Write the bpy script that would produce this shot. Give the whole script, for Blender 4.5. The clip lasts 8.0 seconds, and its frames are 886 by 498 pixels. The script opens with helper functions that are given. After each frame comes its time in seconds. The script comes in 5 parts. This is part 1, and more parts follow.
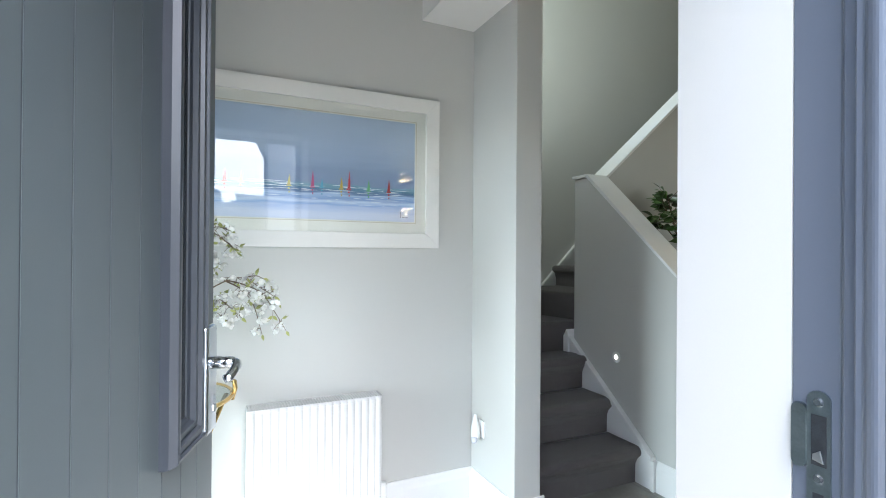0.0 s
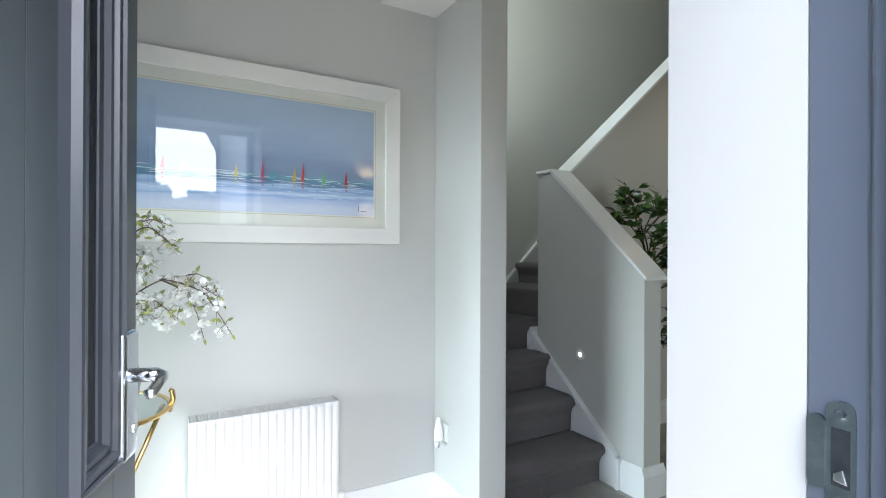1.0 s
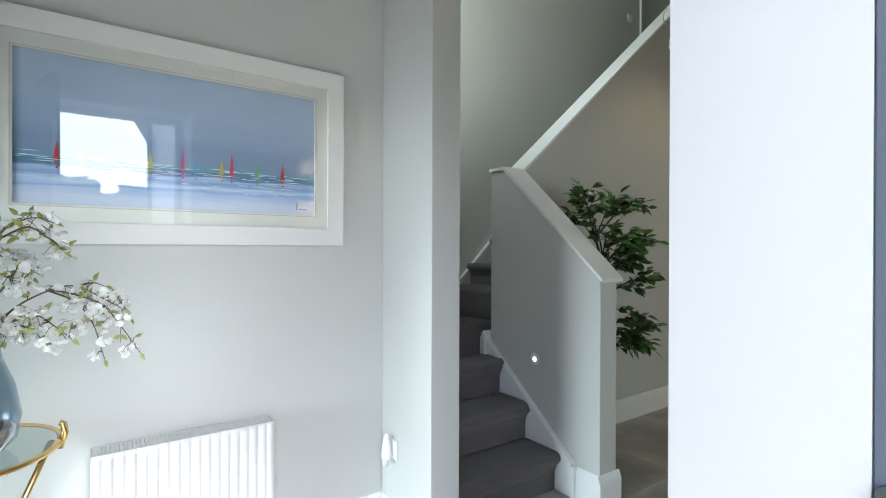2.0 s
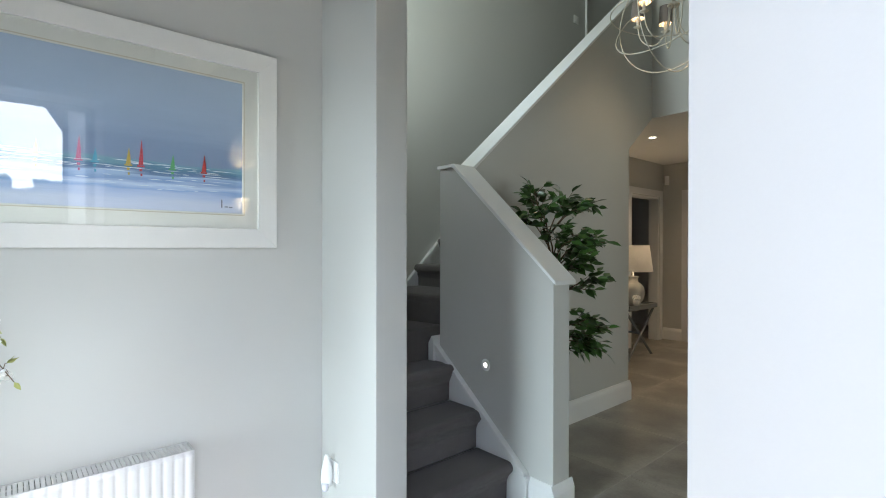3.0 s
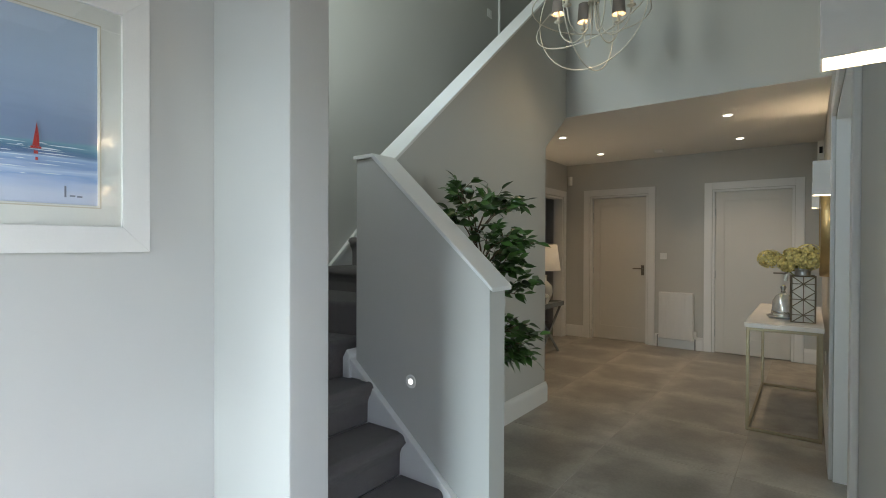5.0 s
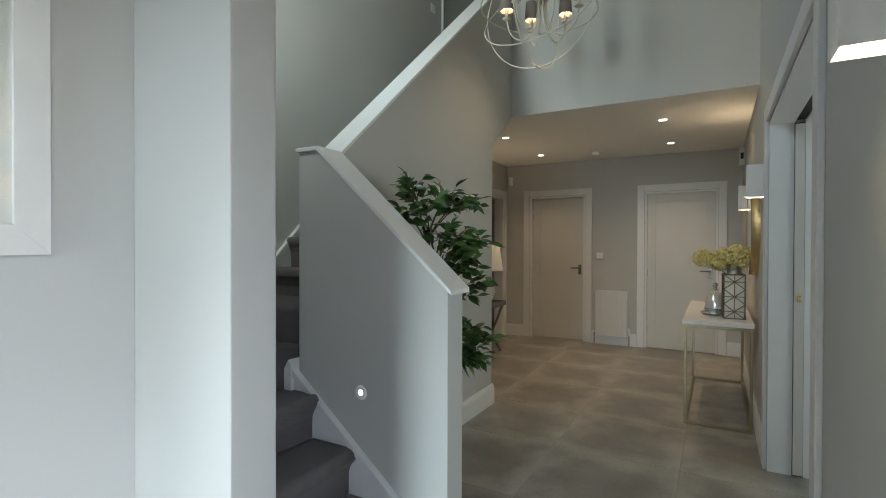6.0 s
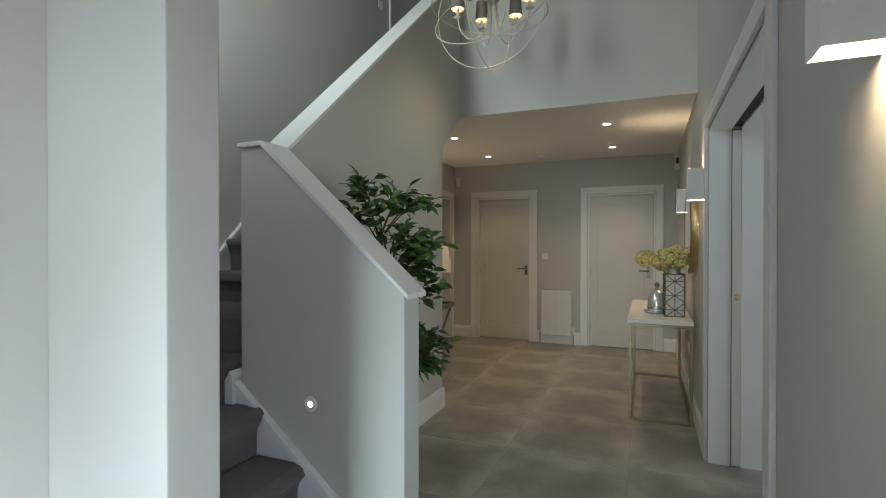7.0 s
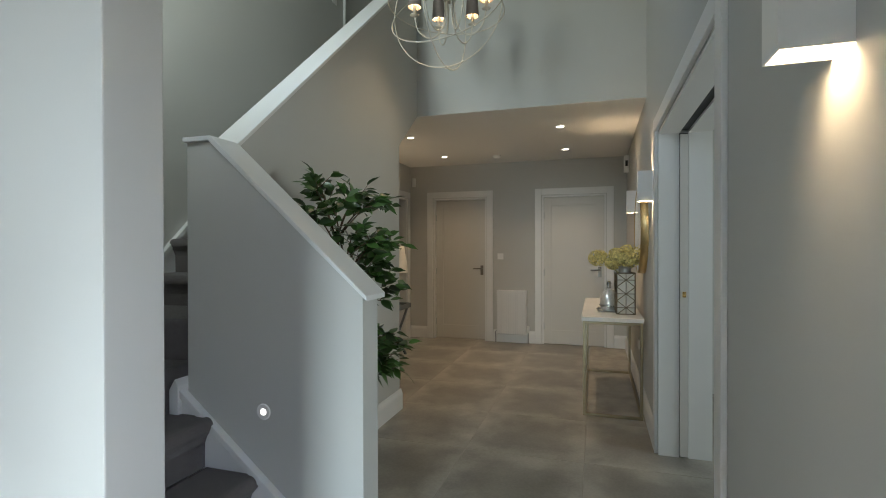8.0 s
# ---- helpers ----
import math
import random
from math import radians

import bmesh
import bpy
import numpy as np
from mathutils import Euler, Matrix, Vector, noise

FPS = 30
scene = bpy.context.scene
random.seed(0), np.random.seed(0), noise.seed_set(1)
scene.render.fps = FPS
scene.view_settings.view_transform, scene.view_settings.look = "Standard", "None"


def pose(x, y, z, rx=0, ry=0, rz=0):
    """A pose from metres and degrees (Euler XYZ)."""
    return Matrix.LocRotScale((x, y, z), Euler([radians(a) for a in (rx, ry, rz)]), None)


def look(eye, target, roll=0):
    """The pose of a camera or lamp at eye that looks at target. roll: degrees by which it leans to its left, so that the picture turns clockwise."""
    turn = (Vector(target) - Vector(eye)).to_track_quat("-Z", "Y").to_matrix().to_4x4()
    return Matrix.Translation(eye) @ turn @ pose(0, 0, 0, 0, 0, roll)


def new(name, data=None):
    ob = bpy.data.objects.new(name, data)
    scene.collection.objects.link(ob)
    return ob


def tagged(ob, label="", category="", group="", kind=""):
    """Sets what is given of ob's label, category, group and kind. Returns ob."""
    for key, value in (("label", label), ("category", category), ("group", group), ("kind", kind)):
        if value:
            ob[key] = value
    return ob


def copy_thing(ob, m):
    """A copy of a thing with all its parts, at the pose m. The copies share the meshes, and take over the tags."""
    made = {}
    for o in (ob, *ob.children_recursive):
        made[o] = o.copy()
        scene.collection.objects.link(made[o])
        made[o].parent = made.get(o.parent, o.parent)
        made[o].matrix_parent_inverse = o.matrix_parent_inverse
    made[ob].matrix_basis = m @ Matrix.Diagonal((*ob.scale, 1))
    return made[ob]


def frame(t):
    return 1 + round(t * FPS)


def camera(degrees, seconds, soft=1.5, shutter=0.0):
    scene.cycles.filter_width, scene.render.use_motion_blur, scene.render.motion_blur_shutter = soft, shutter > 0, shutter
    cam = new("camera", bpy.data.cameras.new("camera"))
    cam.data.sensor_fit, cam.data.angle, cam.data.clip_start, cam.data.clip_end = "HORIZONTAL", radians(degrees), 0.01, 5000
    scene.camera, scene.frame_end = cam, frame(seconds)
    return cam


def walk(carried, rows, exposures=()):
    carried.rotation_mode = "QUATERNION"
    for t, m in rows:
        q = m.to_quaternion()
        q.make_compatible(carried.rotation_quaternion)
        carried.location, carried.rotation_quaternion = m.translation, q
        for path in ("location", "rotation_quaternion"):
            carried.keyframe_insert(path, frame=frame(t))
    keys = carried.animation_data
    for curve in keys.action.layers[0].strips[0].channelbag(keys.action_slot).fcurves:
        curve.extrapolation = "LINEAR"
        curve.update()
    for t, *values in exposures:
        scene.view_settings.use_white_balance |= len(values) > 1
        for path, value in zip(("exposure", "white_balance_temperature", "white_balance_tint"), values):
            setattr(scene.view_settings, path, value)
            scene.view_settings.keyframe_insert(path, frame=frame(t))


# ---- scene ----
cam = camera(84.2, 8.0, soft=1.0)
METRES, EYE, TILT, LEAN, TURN = 1.11, 1.33, 0.0, 0.0, -25.0
SKY, LOBBY_W, STAIR_W, SIDE_W, DOWN_W, SCONCE_W, CHAND_W = 0.115, 2.7, 1.9, 2.6, 2.1, 0.085, 0.32
EXPOSURE = ((0.0, 3.88), (2.0, 3.85), (3.5, 3.8), (6.0, 3.8), (8.0, 3.82))
ROWS = [
    (0.0, 0.0, 0.0, 0.0, -0.0, 0.25, -0.41),
    (0.5, -0.0012, 0.042, -0.0061, -1.99, 0.17, -0.38),
    (1.0, 0.0003, 0.1028, -0.0084, -4.53, 0.03, -0.29),
    (1.5, 0.0076, 0.1796, -0.0037, -7.31, -0.06, -0.27),
    (3.0, 0.0521, 0.4044, 0.015, -16.5, -0.19, -0.08),
    (3.5, 0.0598, 0.4711, 0.0141, -19.41, -0.25, -0.06),
    (4.0, 0.0577, 0.5443, 0.022, -22.14, -0.35, -0.06),
    (4.5, 0.0547, 0.63, 0.0311, -24.83, -0.45, -0.16),
    (6.0, 0.0483, 0.8687, 0.0369, -35.8, -0.5, -0.16),
    (6.5, 0.0532, 0.9233, 0.0384, -39.1, -0.45, -0.14),
    (7.0, 0.0569, 0.9568, 0.0401, -42.36, -0.38, -0.04),
    (7.5, 0.0615, 0.9805, 0.0385, -45.4, -0.36, 0.0),
    (8.0, 0.065, 0.9904, 0.0378, -47.63, -0.32, 0.11),
]
walk(cam, [(t, pose(0, 0, EYE, TILT, LEAN, TURN) @ pose(METRES * x, METRES * y, METRES * z, 90 + pitch, roll, yaw)) for t, x, y, z, yaw, pitch, roll in ROWS], EXPOSURE)

# ---- light ----
world = bpy.data.worlds.new("sky")
scene.world = world
world.use_nodes = True
wn = world.node_tree
sky = wn.nodes.new("ShaderNodeTexSky")
sky.sky_type = "NISHITA"
sky.sun_disc = False
sky.sun_elevation, sky.sun_rotation = radians(56), radians(175)
sky.air_density, sky.dust_density = 1.0, 3.0
wn.nodes["Background"].inputs["Strength"].default_value = SKY
wn.links.new(sky.outputs[0], wn.nodes["Background"].inputs["Color"])


def lamp(name, kind, m, energy, color=(1, 1, 1), **more):
    data = bpy.data.lights.new(name, kind)
    data.energy, data.color = energy, color
    if kind == "AREA":
        data.shape = "RECTANGLE"
        data.size, data.size_y = more["size"]
        data.spread = radians(more.get("spread", 180))
    if kind == "SPOT":
        data.spot_size, data.spot_blend = radians(more["cone"]), more["blend"]
        data.shadow_soft_size = more["soft"]
    if kind == "SUN":
        data.angle = radians(more["angle"])
    ob = new(name, data)
    ob.matrix_world = m
    return ob


lamp("sun", "SUN", look((0, 0, 10), (-0.6, 6.6, 0)), 0.9, (0.86, 0.95, 1.0), angle=40)
# skylight in the tall stair window; added fill lamps for lobby and side room
lamp("lobby_fill_light", "AREA", look((-2.58, 1.35, 1.0), (0.6, 2.1, -0.1)), LOBBY_W, (0.76, 0.93, 1.0), size=(1.0, 1.2), spread=78)
lamp("stair_window_light", "AREA", look((1.27, 2.93, 3.4), (3.0, 3.3, 3.4)), STAIR_W, (0.86, 0.98, 0.90), size=(0.5, 1.5), spread=138)
# added fill before a blank wall, brightens the pocket opening and hall floor
lamp("side_room_fill_light", "AREA", look((3.2, -2.4, 1.5), (3.3, 0.5, 0.9)), SIDE_W, (0.86, 0.97, 0.95), size=(1.6, 1.3))


# ---- materials ----
def mat(name, color, rough=0.5, metal=0.0, vary=0.06, scale=6.0, fine=120.0, bump=0.05, spec=0.5, island=0.0, random=0.0, sheen=0.0):
    m = bpy.data.materials.new(name)
    m.use_nodes = True
    nt = m.node_tree
    b = nt.nodes["Principled BSDF"]
    b.inputs["Metallic"].default_value = metal
    b.inputs["Specular IOR Level"].default_value = spec
    b.inputs["Sheen Weight"].default_value = sheen
    tc = nt.nodes.new("ShaderNodeTexCoord")
    big, small = nt.nodes.new("ShaderNodeTexNoise"), nt.nodes.new("ShaderNodeTexNoise")
    big.inputs["Scale"].default_value, small.inputs["Scale"].default_value = scale, fine
    big.inputs["Detail"].default_value, small.inputs["Detail"].default_value = 4, 3
    for n in (big, small):
        nt.links.new(tc.outputs["Object"], n.inputs["Vector"])
    mix = nt.nodes.new("ShaderNodeMath")
    mix.operation = "MULTIPLY_ADD"
    mix.inputs[1].default_value, mix.inputs[2].default_value = 0.35, 0.0
    nt.links.new(small.outputs["Fac"], mix.inputs[0])
    add = nt.nodes.new("ShaderNodeMath")
    add.operation = "ADD"
    nt.links.new(big.outputs["Fac"], add.inputs[0])
    nt.links.new(mix.outputs[0], add.inputs[1])
    ramp = nt.nodes.new("ShaderNodeMapRange")
    ramp.inputs[1].default_value, ramp.inputs[2].default_value = 0.35, 1.0
    ramp.inputs[3].default_value, ramp.inputs[4].default_value = 1 - vary, 1 + vary
    nt.links.new(add.outputs[0], ramp.inputs[0])
    hsv = nt.nodes.new("ShaderNodeHueSaturation")
    hsv.inputs["Color"].default_value = (*color, 1)
    last = ramp.outputs[0]
    if random or island:
        src = nt.nodes.new("ShaderNodeObjectInfo" if random else "ShaderNodeNewGeometry")
        r = nt.nodes.new("ShaderNodeMapRange")
        amount = random or island
        r.inputs[3].default_value, r.inputs[4].default_value = 1 - amount, 1 + amount
        nt.links.new(src.outputs["Random" if random else "Random Per Island"], r.inputs[0])
        mul = nt.nodes.new("ShaderNodeMath")
        mul.operation = "MULTIPLY"
        nt.links.new(last, mul.inputs[0])
        nt.links.new(r.outputs[0], mul.inputs[1])
        last = mul.outputs[0]
    nt.links.new(last, hsv.inputs["Value"])
    nt.links.new(hsv.outputs[0], b.inputs["Base Color"])
    rr = nt.nodes.new("ShaderNodeMapRange")
    rr.inputs[3].default_value, rr.inputs[4].default_value = max(0.02, rough - 0.06), min(1, rough + 0.06)
    nt.links.new(big.outputs["Fac"], rr.inputs[0])
    nt.links.new(rr.outputs[0], b.inputs["Roughness"])
    if bump:
        bp = nt.nodes.new("ShaderNodeBump")
        bp.inputs["Strength"].default_value, bp.inputs["Distance"].default_value = bump, 0.004
        nt.links.new(small.outputs["Fac"], bp.inputs["Height"])
        nt.links.new(bp.outputs[0], b.inputs["Normal"])
    return m


def glow(name, color, strength):
    m = bpy.data.materials.new(name)
    m.use_nodes = True
    b = m.node_tree.nodes["Principled BSDF"]
    b.inputs["Base Color"].default_value = (0.9, 0.88, 0.84, 1)
    b.inputs["Emission Color"].default_value = (*color, 1)
    b.inputs["Emission Strength"].default_value = strength
    return m


def glass(name, color=(1, 1, 1), rough=0.02, ior=1.45):
    m = bpy.data.materials.new(name)
    m.use_nodes = True
    b = m.node_tree.nodes["Principled BSDF"]
    b.inputs["Base Color"].default_value = (*color, 1)
    b.inputs["Transmission Weight"].default_value = 1
    b.inputs["Roughness"].default_value, b.inputs["IOR"].default_value = rough, ior
    return m


PAINT = mat("grey_wall_paint", (0.525, 0.522, 0.497), 0.75, vary=0.02, scale=1.5, fine=260, bump=0.025, spec=0.3)
CEIL = mat("white_ceiling_paint", (0.78, 0.77, 0.75), 0.8, vary=0.015, scale=1.2, fine=240, bump=0.05, spec=0.3)
WHITE = mat("white_satin_woodwork", (0.76, 0.76, 0.75), 0.35, vary=0.015, scale=5, fine=200, bump=0.02)
RADWHITE = mat("white_radiator_enamel", (0.67, 0.67, 0.66), 0.3, vary=0.012, scale=5, fine=200, bump=0.015)
DOORWHITE = mat("off_white_door_paint", (0.62, 0.605, 0.57), 0.4, vary=0.015, scale=4, fine=180, bump=0.02)
CARPET = mat("charcoal_carpet", (0.122, 0.107, 0.105), 0.95, vary=0.14, scale=40, fine=700, bump=0.9, spec=0.1, sheen=0.25)
def tile_material():
    """Concrete-look porcelain: cloudy, worn lighter along its rims, each tile different."""
    m = mat("concrete_look_tile", (0.268, 0.254, 0.229), 0.38, vary=0.38, scale=3.4, fine=60, bump=0.06, random=0.07)
    nt = m.node_tree
    b = nt.nodes["Principled BSDF"]
    tc = next(n for n in nt.nodes if n.type == "TEX_COORD")
    info = nt.nodes.new("ShaderNodeObjectInfo")
    mul = nt.nodes.new("ShaderNodeMath")
    mul.operation = "MULTIPLY"
    mul.inputs[1].default_value = 60.0
    nt.links.new(info.outputs["Random"], mul.inputs[0])
    for n in list(nt.nodes):
        if n.type == "TEX_NOISE":
            n.noise_dimensions = "4D"
            nt.links.new(mul.outputs[0], n.inputs["W"])
    sep = nt.nodes.new("ShaderNodeSeparateXYZ")
    nt.links.new(tc.outputs["Object"], sep.inputs[0])
    near = []
    for k in ("X", "Y"):
        s = nt.nodes.new("ShaderNodeMath")
        s.operation = "SUBTRACT"
        s.inputs[1].default_value = 0.3875
        nt.links.new(sep.outputs[k], s.inputs[0])
        ab = nt.nodes.new("ShaderNodeMath")
        ab.operation = "ABSOLUTE"
        nt.links.new(s.outputs[0], ab.inputs[0])
        near.append(ab)
    mx = nt.nodes.new("ShaderNodeMath")
    mx.operation = "MAXIMUM"
    nt.links.new(near[0].outputs[0], mx.inputs[0])
    nt.links.new(near[1].outputs[0], mx.inputs[1])
    cloud = nt.nodes.new("ShaderNodeTexNoise")
    cloud.noise_dimensions = "4D"
    cloud.inputs["Scale"].default_value, cloud.inputs["Detail"].default_value = 5.0, 5
    nt.links.new(tc.outputs["Object"], cloud.inputs["Vector"])
    nt.links.new(mul.outputs[0], cloud.inputs["W"])
    wob = nt.nodes.new("ShaderNodeMath")
    wob.operation = "MULTIPLY_ADD"
    wob.inputs[1].default_value = 0.46
    nt.links.new(cloud.outputs["Fac"], wob.inputs[0])
    nt.links.new(mx.outputs[0], wob.inputs[2])
    rim = nt.nodes.new("ShaderNodeMapRange")
    rim.interpolation_type = "SMOOTHSTEP"
    rim.inputs[1].default_value, rim.inputs[2].default_value = 0.40, 0.64
    rim.inputs[3].default_value, rim.inputs[4].default_value = 0.84, 1.27
    nt.links.new(wob.outputs[0], rim.inputs[0])
    hsv = next(n for n in nt.nodes if n.type == "HUE_SAT")
    old = hsv.inputs["Value"].links[0].from_socket
    pro = nt.nodes.new("ShaderNodeMath")
    pro.operation = "MULTIPLY"
    nt.links.new(old, pro.inputs[0])
    nt.links.new(rim.outputs[0], pro.inputs[1])
    nt.links.new(pro.outputs[0], hsv.inputs["Value"])
    return m
TILE = tile_material()
GROUT = mat("pale_grout", (0.37, 0.35, 0.315), 0.85, vary=0.35, scale=5, fine=120, bump=0.3)
SLATE = mat("slate_grey_door_foil", (0.050, 0.063, 0.071), 0.34, vary=0.05, scale=3, fine=300, bump=0.01, spec=0.5)
CASSETTE = mat("dark_slate_moulding", (0.020, 0.025, 0.034), 0.3, vary=0.05, scale=4, fine=300, bump=0.01)
SLATEFRAME = mat("slate_blue_frame", (0.098, 0.112, 0.138), 0.3, vary=0.05, scale=5, fine=300, bump=0.02)
CHROME = mat("chrome", (0.62, 0.65, 0.69), 0.12, 1.0, vary=0.03, scale=30, fine=300, bump=0.0)
STEEL = mat("brushed_steel", (0.52, 0.54, 0.55), 0.3, 1.0, vary=0.08, scale=30, fine=300, bump=0.05)
NICKEL = mat("satin_nickel_lever", (0.20, 0.185, 0.16), 0.3, 1.0, vary=0.08, scale=30, fine=300, bump=0.05)
BRASS = mat("polished_brass", (0.80, 0.56, 0.24), 0.22, 1.0, vary=0.06, scale=20, fine=200, bump=0.0)
ANTIQUE = mat("antique_brass", (0.31, 0.26, 0.17), 0.42, 1.0, vary=0.1, scale=20, fine=200, bump=0.02)
BLACK = mat("black_rubber", (0.015, 0.016, 0.018), 0.6, vary=0.1)
DARKGLASS = mat("dark_glazing", (0.02, 0.024, 0.028), 0.06, vary=0.0, bump=0.0)
MARBLE = mat("white_marble", (0.82, 0.80, 0.77), 0.22, vary=0.05, scale=3, fine=18, bump=0.0)
PICGLASS = glass("picture_glass", rough=0.0, ior=1.5)
SMOKE = glass("smoked_blue_glass", (0.46, 0.55, 0.62), 0.05)
TOPGLASS = glass("grey_tinted_glass", (0.60, 0.67, 0.66), 0.01)
MIRROR = mat("mirror_silver", (0.9, 0.9, 0.9), 0.02, 1.0, vary=0.0, bump=0.0)
LEAF = mat("ficus_leaf_green", (0.048, 0.112, 0.024), 0.30, vary=0.25, scale=20, fine=160, bump=0.1, spec=0.7, random=0.62)
LEAFBACK = mat("ficus_leaf_green_joined", (0.048, 0.112, 0.024), 0.30, vary=0.25, scale=20, fine=160, bump=0.1, spec=0.7, island=0.62)
BARK = mat("brown_bark", (0.13, 0.09, 0.06), 0.85, vary=0.3, scale=30, fine=200, bump=0.5)
PETAL = mat("white_blossom_petal", (0.94, 0.94, 0.92), 0.6, vary=0.05, scale=60, fine=300, bump=0.05, island=0.06)
thin = PETAL.node_tree
through_petal = thin.nodes.new("ShaderNodeBsdfTranslucent")
through_petal.inputs["Color"].default_value = (0.94, 0.94, 0.90, 1)
half = thin.nodes.new("ShaderNodeMixShader")
half.inputs[0].default_value = 0.4
thin.links.new(thin.nodes["Principled BSDF"].outputs[0], half.inputs[1])
thin.links.new(through_petal.outputs[0], half.inputs[2])
thin.links.new(half.outputs[0], thin.nodes["Material Output"].inputs["Surface"])
BUDLEAF = mat("fresh_green_leaf", (0.33, 0.35, 0.11), 0.5, vary=0.2, scale=40, fine=200, bump=0.05, island=0.3)
HYDRANGEA = mat("yellow_hydrangea_petal", (0.72, 0.63, 0.26), 0.6, vary=0.15, scale=40, fine=300, bump=0.05, island=0.3)
CREAM = mat("cream_enamel", (0.62, 0.58, 0.50), 0.45, vary=0.05, scale=15, fine=200, bump=0.03)
SHADE = mat("taupe_fabric_shade", (0.23, 0.19, 0.17), 0.85, vary=0.08, scale=30, fine=500, bump=0.3)
LAMPSHADE = mat("white_linen_shade", (0.74, 0.71, 0.66), 0.85, vary=0.03, scale=20, fine=500, bump=0.2)
CERAMIC = mat("dimpled_white_ceramic", (0.72, 0.71, 0.68), 0.25, vary=0.04, scale=12, fine=90, bump=0.3)
GREYWOOD = mat("grey_painted_timber", (0.17, 0.19, 0.20), 0.6, vary=0.15, scale=14, fine=120, bump=0.2)
PLASTER = mat("white_plaster_shade", (0.78, 0.78, 0.76), 0.6, vary=0.01, scale=8, fine=200, bump=0.02)
MOUNT = mat("cream_mount_board", (0.80, 0.78, 0.71), 0.8, vary=0.015, scale=20, fine=400, bump=0.05)
FRAMEWHITE = mat("limed_white_frame", (0.72, 0.705, 0.67), 0.5, vary=0.03, scale=10, fine=200, bump=0.08)
STONE = mat("render_outside", (0.78, 0.77, 0.74), 0.9, vary=0.05, scale=3, fine=150, bump=0.3)
PAVING = mat("outdoor_paving", (0.27, 0.265, 0.25), 0.85, vary=0.15, scale=2, fine=60, bump=0.3)
BROWN = mat("brown_curtain", (0.10, 0.075, 0.055), 0.9, vary=0.1, scale=20, fine=200, bump=0.2)
PURPLE = mat("lilac_liquid", (0.66, 0.65, 0.72), 0.2, vary=0.03)
WARMGLOW = glow("warm_lamp_diffuser", (1.0, 0.78, 0.50), 1.6)
BULB = glow("warm_bulb", (1.0, 0.76, 0.42), 5.0)
SPOTGLOW = glow("downlight_lens", (1.0, 0.9, 0.76), 1.1)
STEPGLOW = glow("step_light_lens", (1.0, 0.97, 0.92), 0.55)


# ---- shape helpers ----
def box(bm, x0, y0, z0, x1, y1, z1, bevel=0.0, seg=2):
    vs = [bm.verts.new((x, y, z)) for x in (x0, x1) for y in (y0, y1) for z in (z0, z1)]
    fs = [bm.faces.new([vs[i] for i in f]) for f in ((0, 1, 3, 2), (4, 6, 7, 5), (0, 4, 5, 1), (2, 3, 7, 6), (0, 2, 6, 4), (1, 5, 7, 3))]
    if bevel:
        es = list({e for f in fs for e in f.edges})
        bmesh.ops.bevel(bm, geom=es, offset=bevel, segments=seg, profile=0.6, affect="EDGES")
    return bm


def prism(bm, pts, a, b, axis, bevel=0.0, seg=2):
    """A polygon of two coordinates, drawn out along an axis from a to b."""
    def at(p, v):
        return {"x": (v, p[0], p[1]), "y": (p[0], v, p[1]), "z": (p[0], p[1], v)}[axis]
    va, vb = [bm.verts.new(at(p, a)) for p in pts], [bm.verts.new(at(p, b)) for p in pts]
    n = len(pts)
    fs = [bm.faces.new(va), bm.faces.new(vb[::-1])]
    fs += [bm.faces.new((va[i], vb[i], vb[(i + 1) % n], va[(i + 1) % n])) for i in range(n)]
    bmesh.ops.recalc_face_normals(bm, faces=fs)
    if bevel:
        bmesh.ops.bevel(bm, geom=list({e for f in fs for e in f.edges}), offset=bevel, segments=seg, profile=0.6, affect="EDGES")
    return bm


def lathe(bm, profile, n=24, x=0.0, y=0.0):
    """Turns (radius, z) pairs round a vertical axis."""
    rings = []
    for r, z in profile:
        if r < 1e-5:
            rings.append([bm.verts.new((x, y, z))])
        else:
            rings.append([bm.verts.new((x + r * math.cos(2 * math.pi * i / n), y + r * math.sin(2 * math.pi * i / n), z)) for i in range(n)])
    for p, q in zip(rings, rings[1:]):
        for i in range(n):
            j = (i + 1) % n
            if len(p) == 1 and len(q) > 1:
                bm.faces.new((p[0], q[i], q[j])[::-1])
            elif len(q) == 1 and len(p) > 1:
                bm.faces.new((p[i], p[j], q[0]))
            elif len(p) > 1:
                bm.faces.new((p[i], p[j], q[j], q[i]))
    return bm


def tube(bm, pts, radius, n=8, taper=1.0, closed=False):
    pts = [Vector(p) for p in pts]
    rings, up = [], Vector((0.13, 0.21, 0.97))
    last = len(pts) - 1
    for k, p in enumerate(pts):
        if closed:
            d = pts[(k + 1) % len(pts)] - pts[k - 1]
        else:
            d = pts[min(k + 1, last)] - pts[max(k - 1, 0)]
        d.normalize()
        a = d.cross(up)
        if a.length < 0.05:
            a = d.cross(Vector((1, 0, 0)))
        a.normalize()
        b = d.cross(a)
        r = radius * (1 + (taper - 1) * k / max(last, 1))
        rings.append([bm.verts.new(p + r * (math.cos(2 * math.pi * i / n) * a + math.sin(2 * math.pi * i / n) * b)) for i in range(n)])
    pairs = list(zip(rings, rings[1:])) + ([(rings[-1], rings[0])] if closed else [])
    for p, q in pairs:
        for i in range(n):
            bm.faces.new((p[i], q[i], q[(i + 1) % n], p[(i + 1) % n]))
    if not closed:
        bm.faces.new(rings[0])
        bm.faces.new(rings[-1][::-1])
    return bm


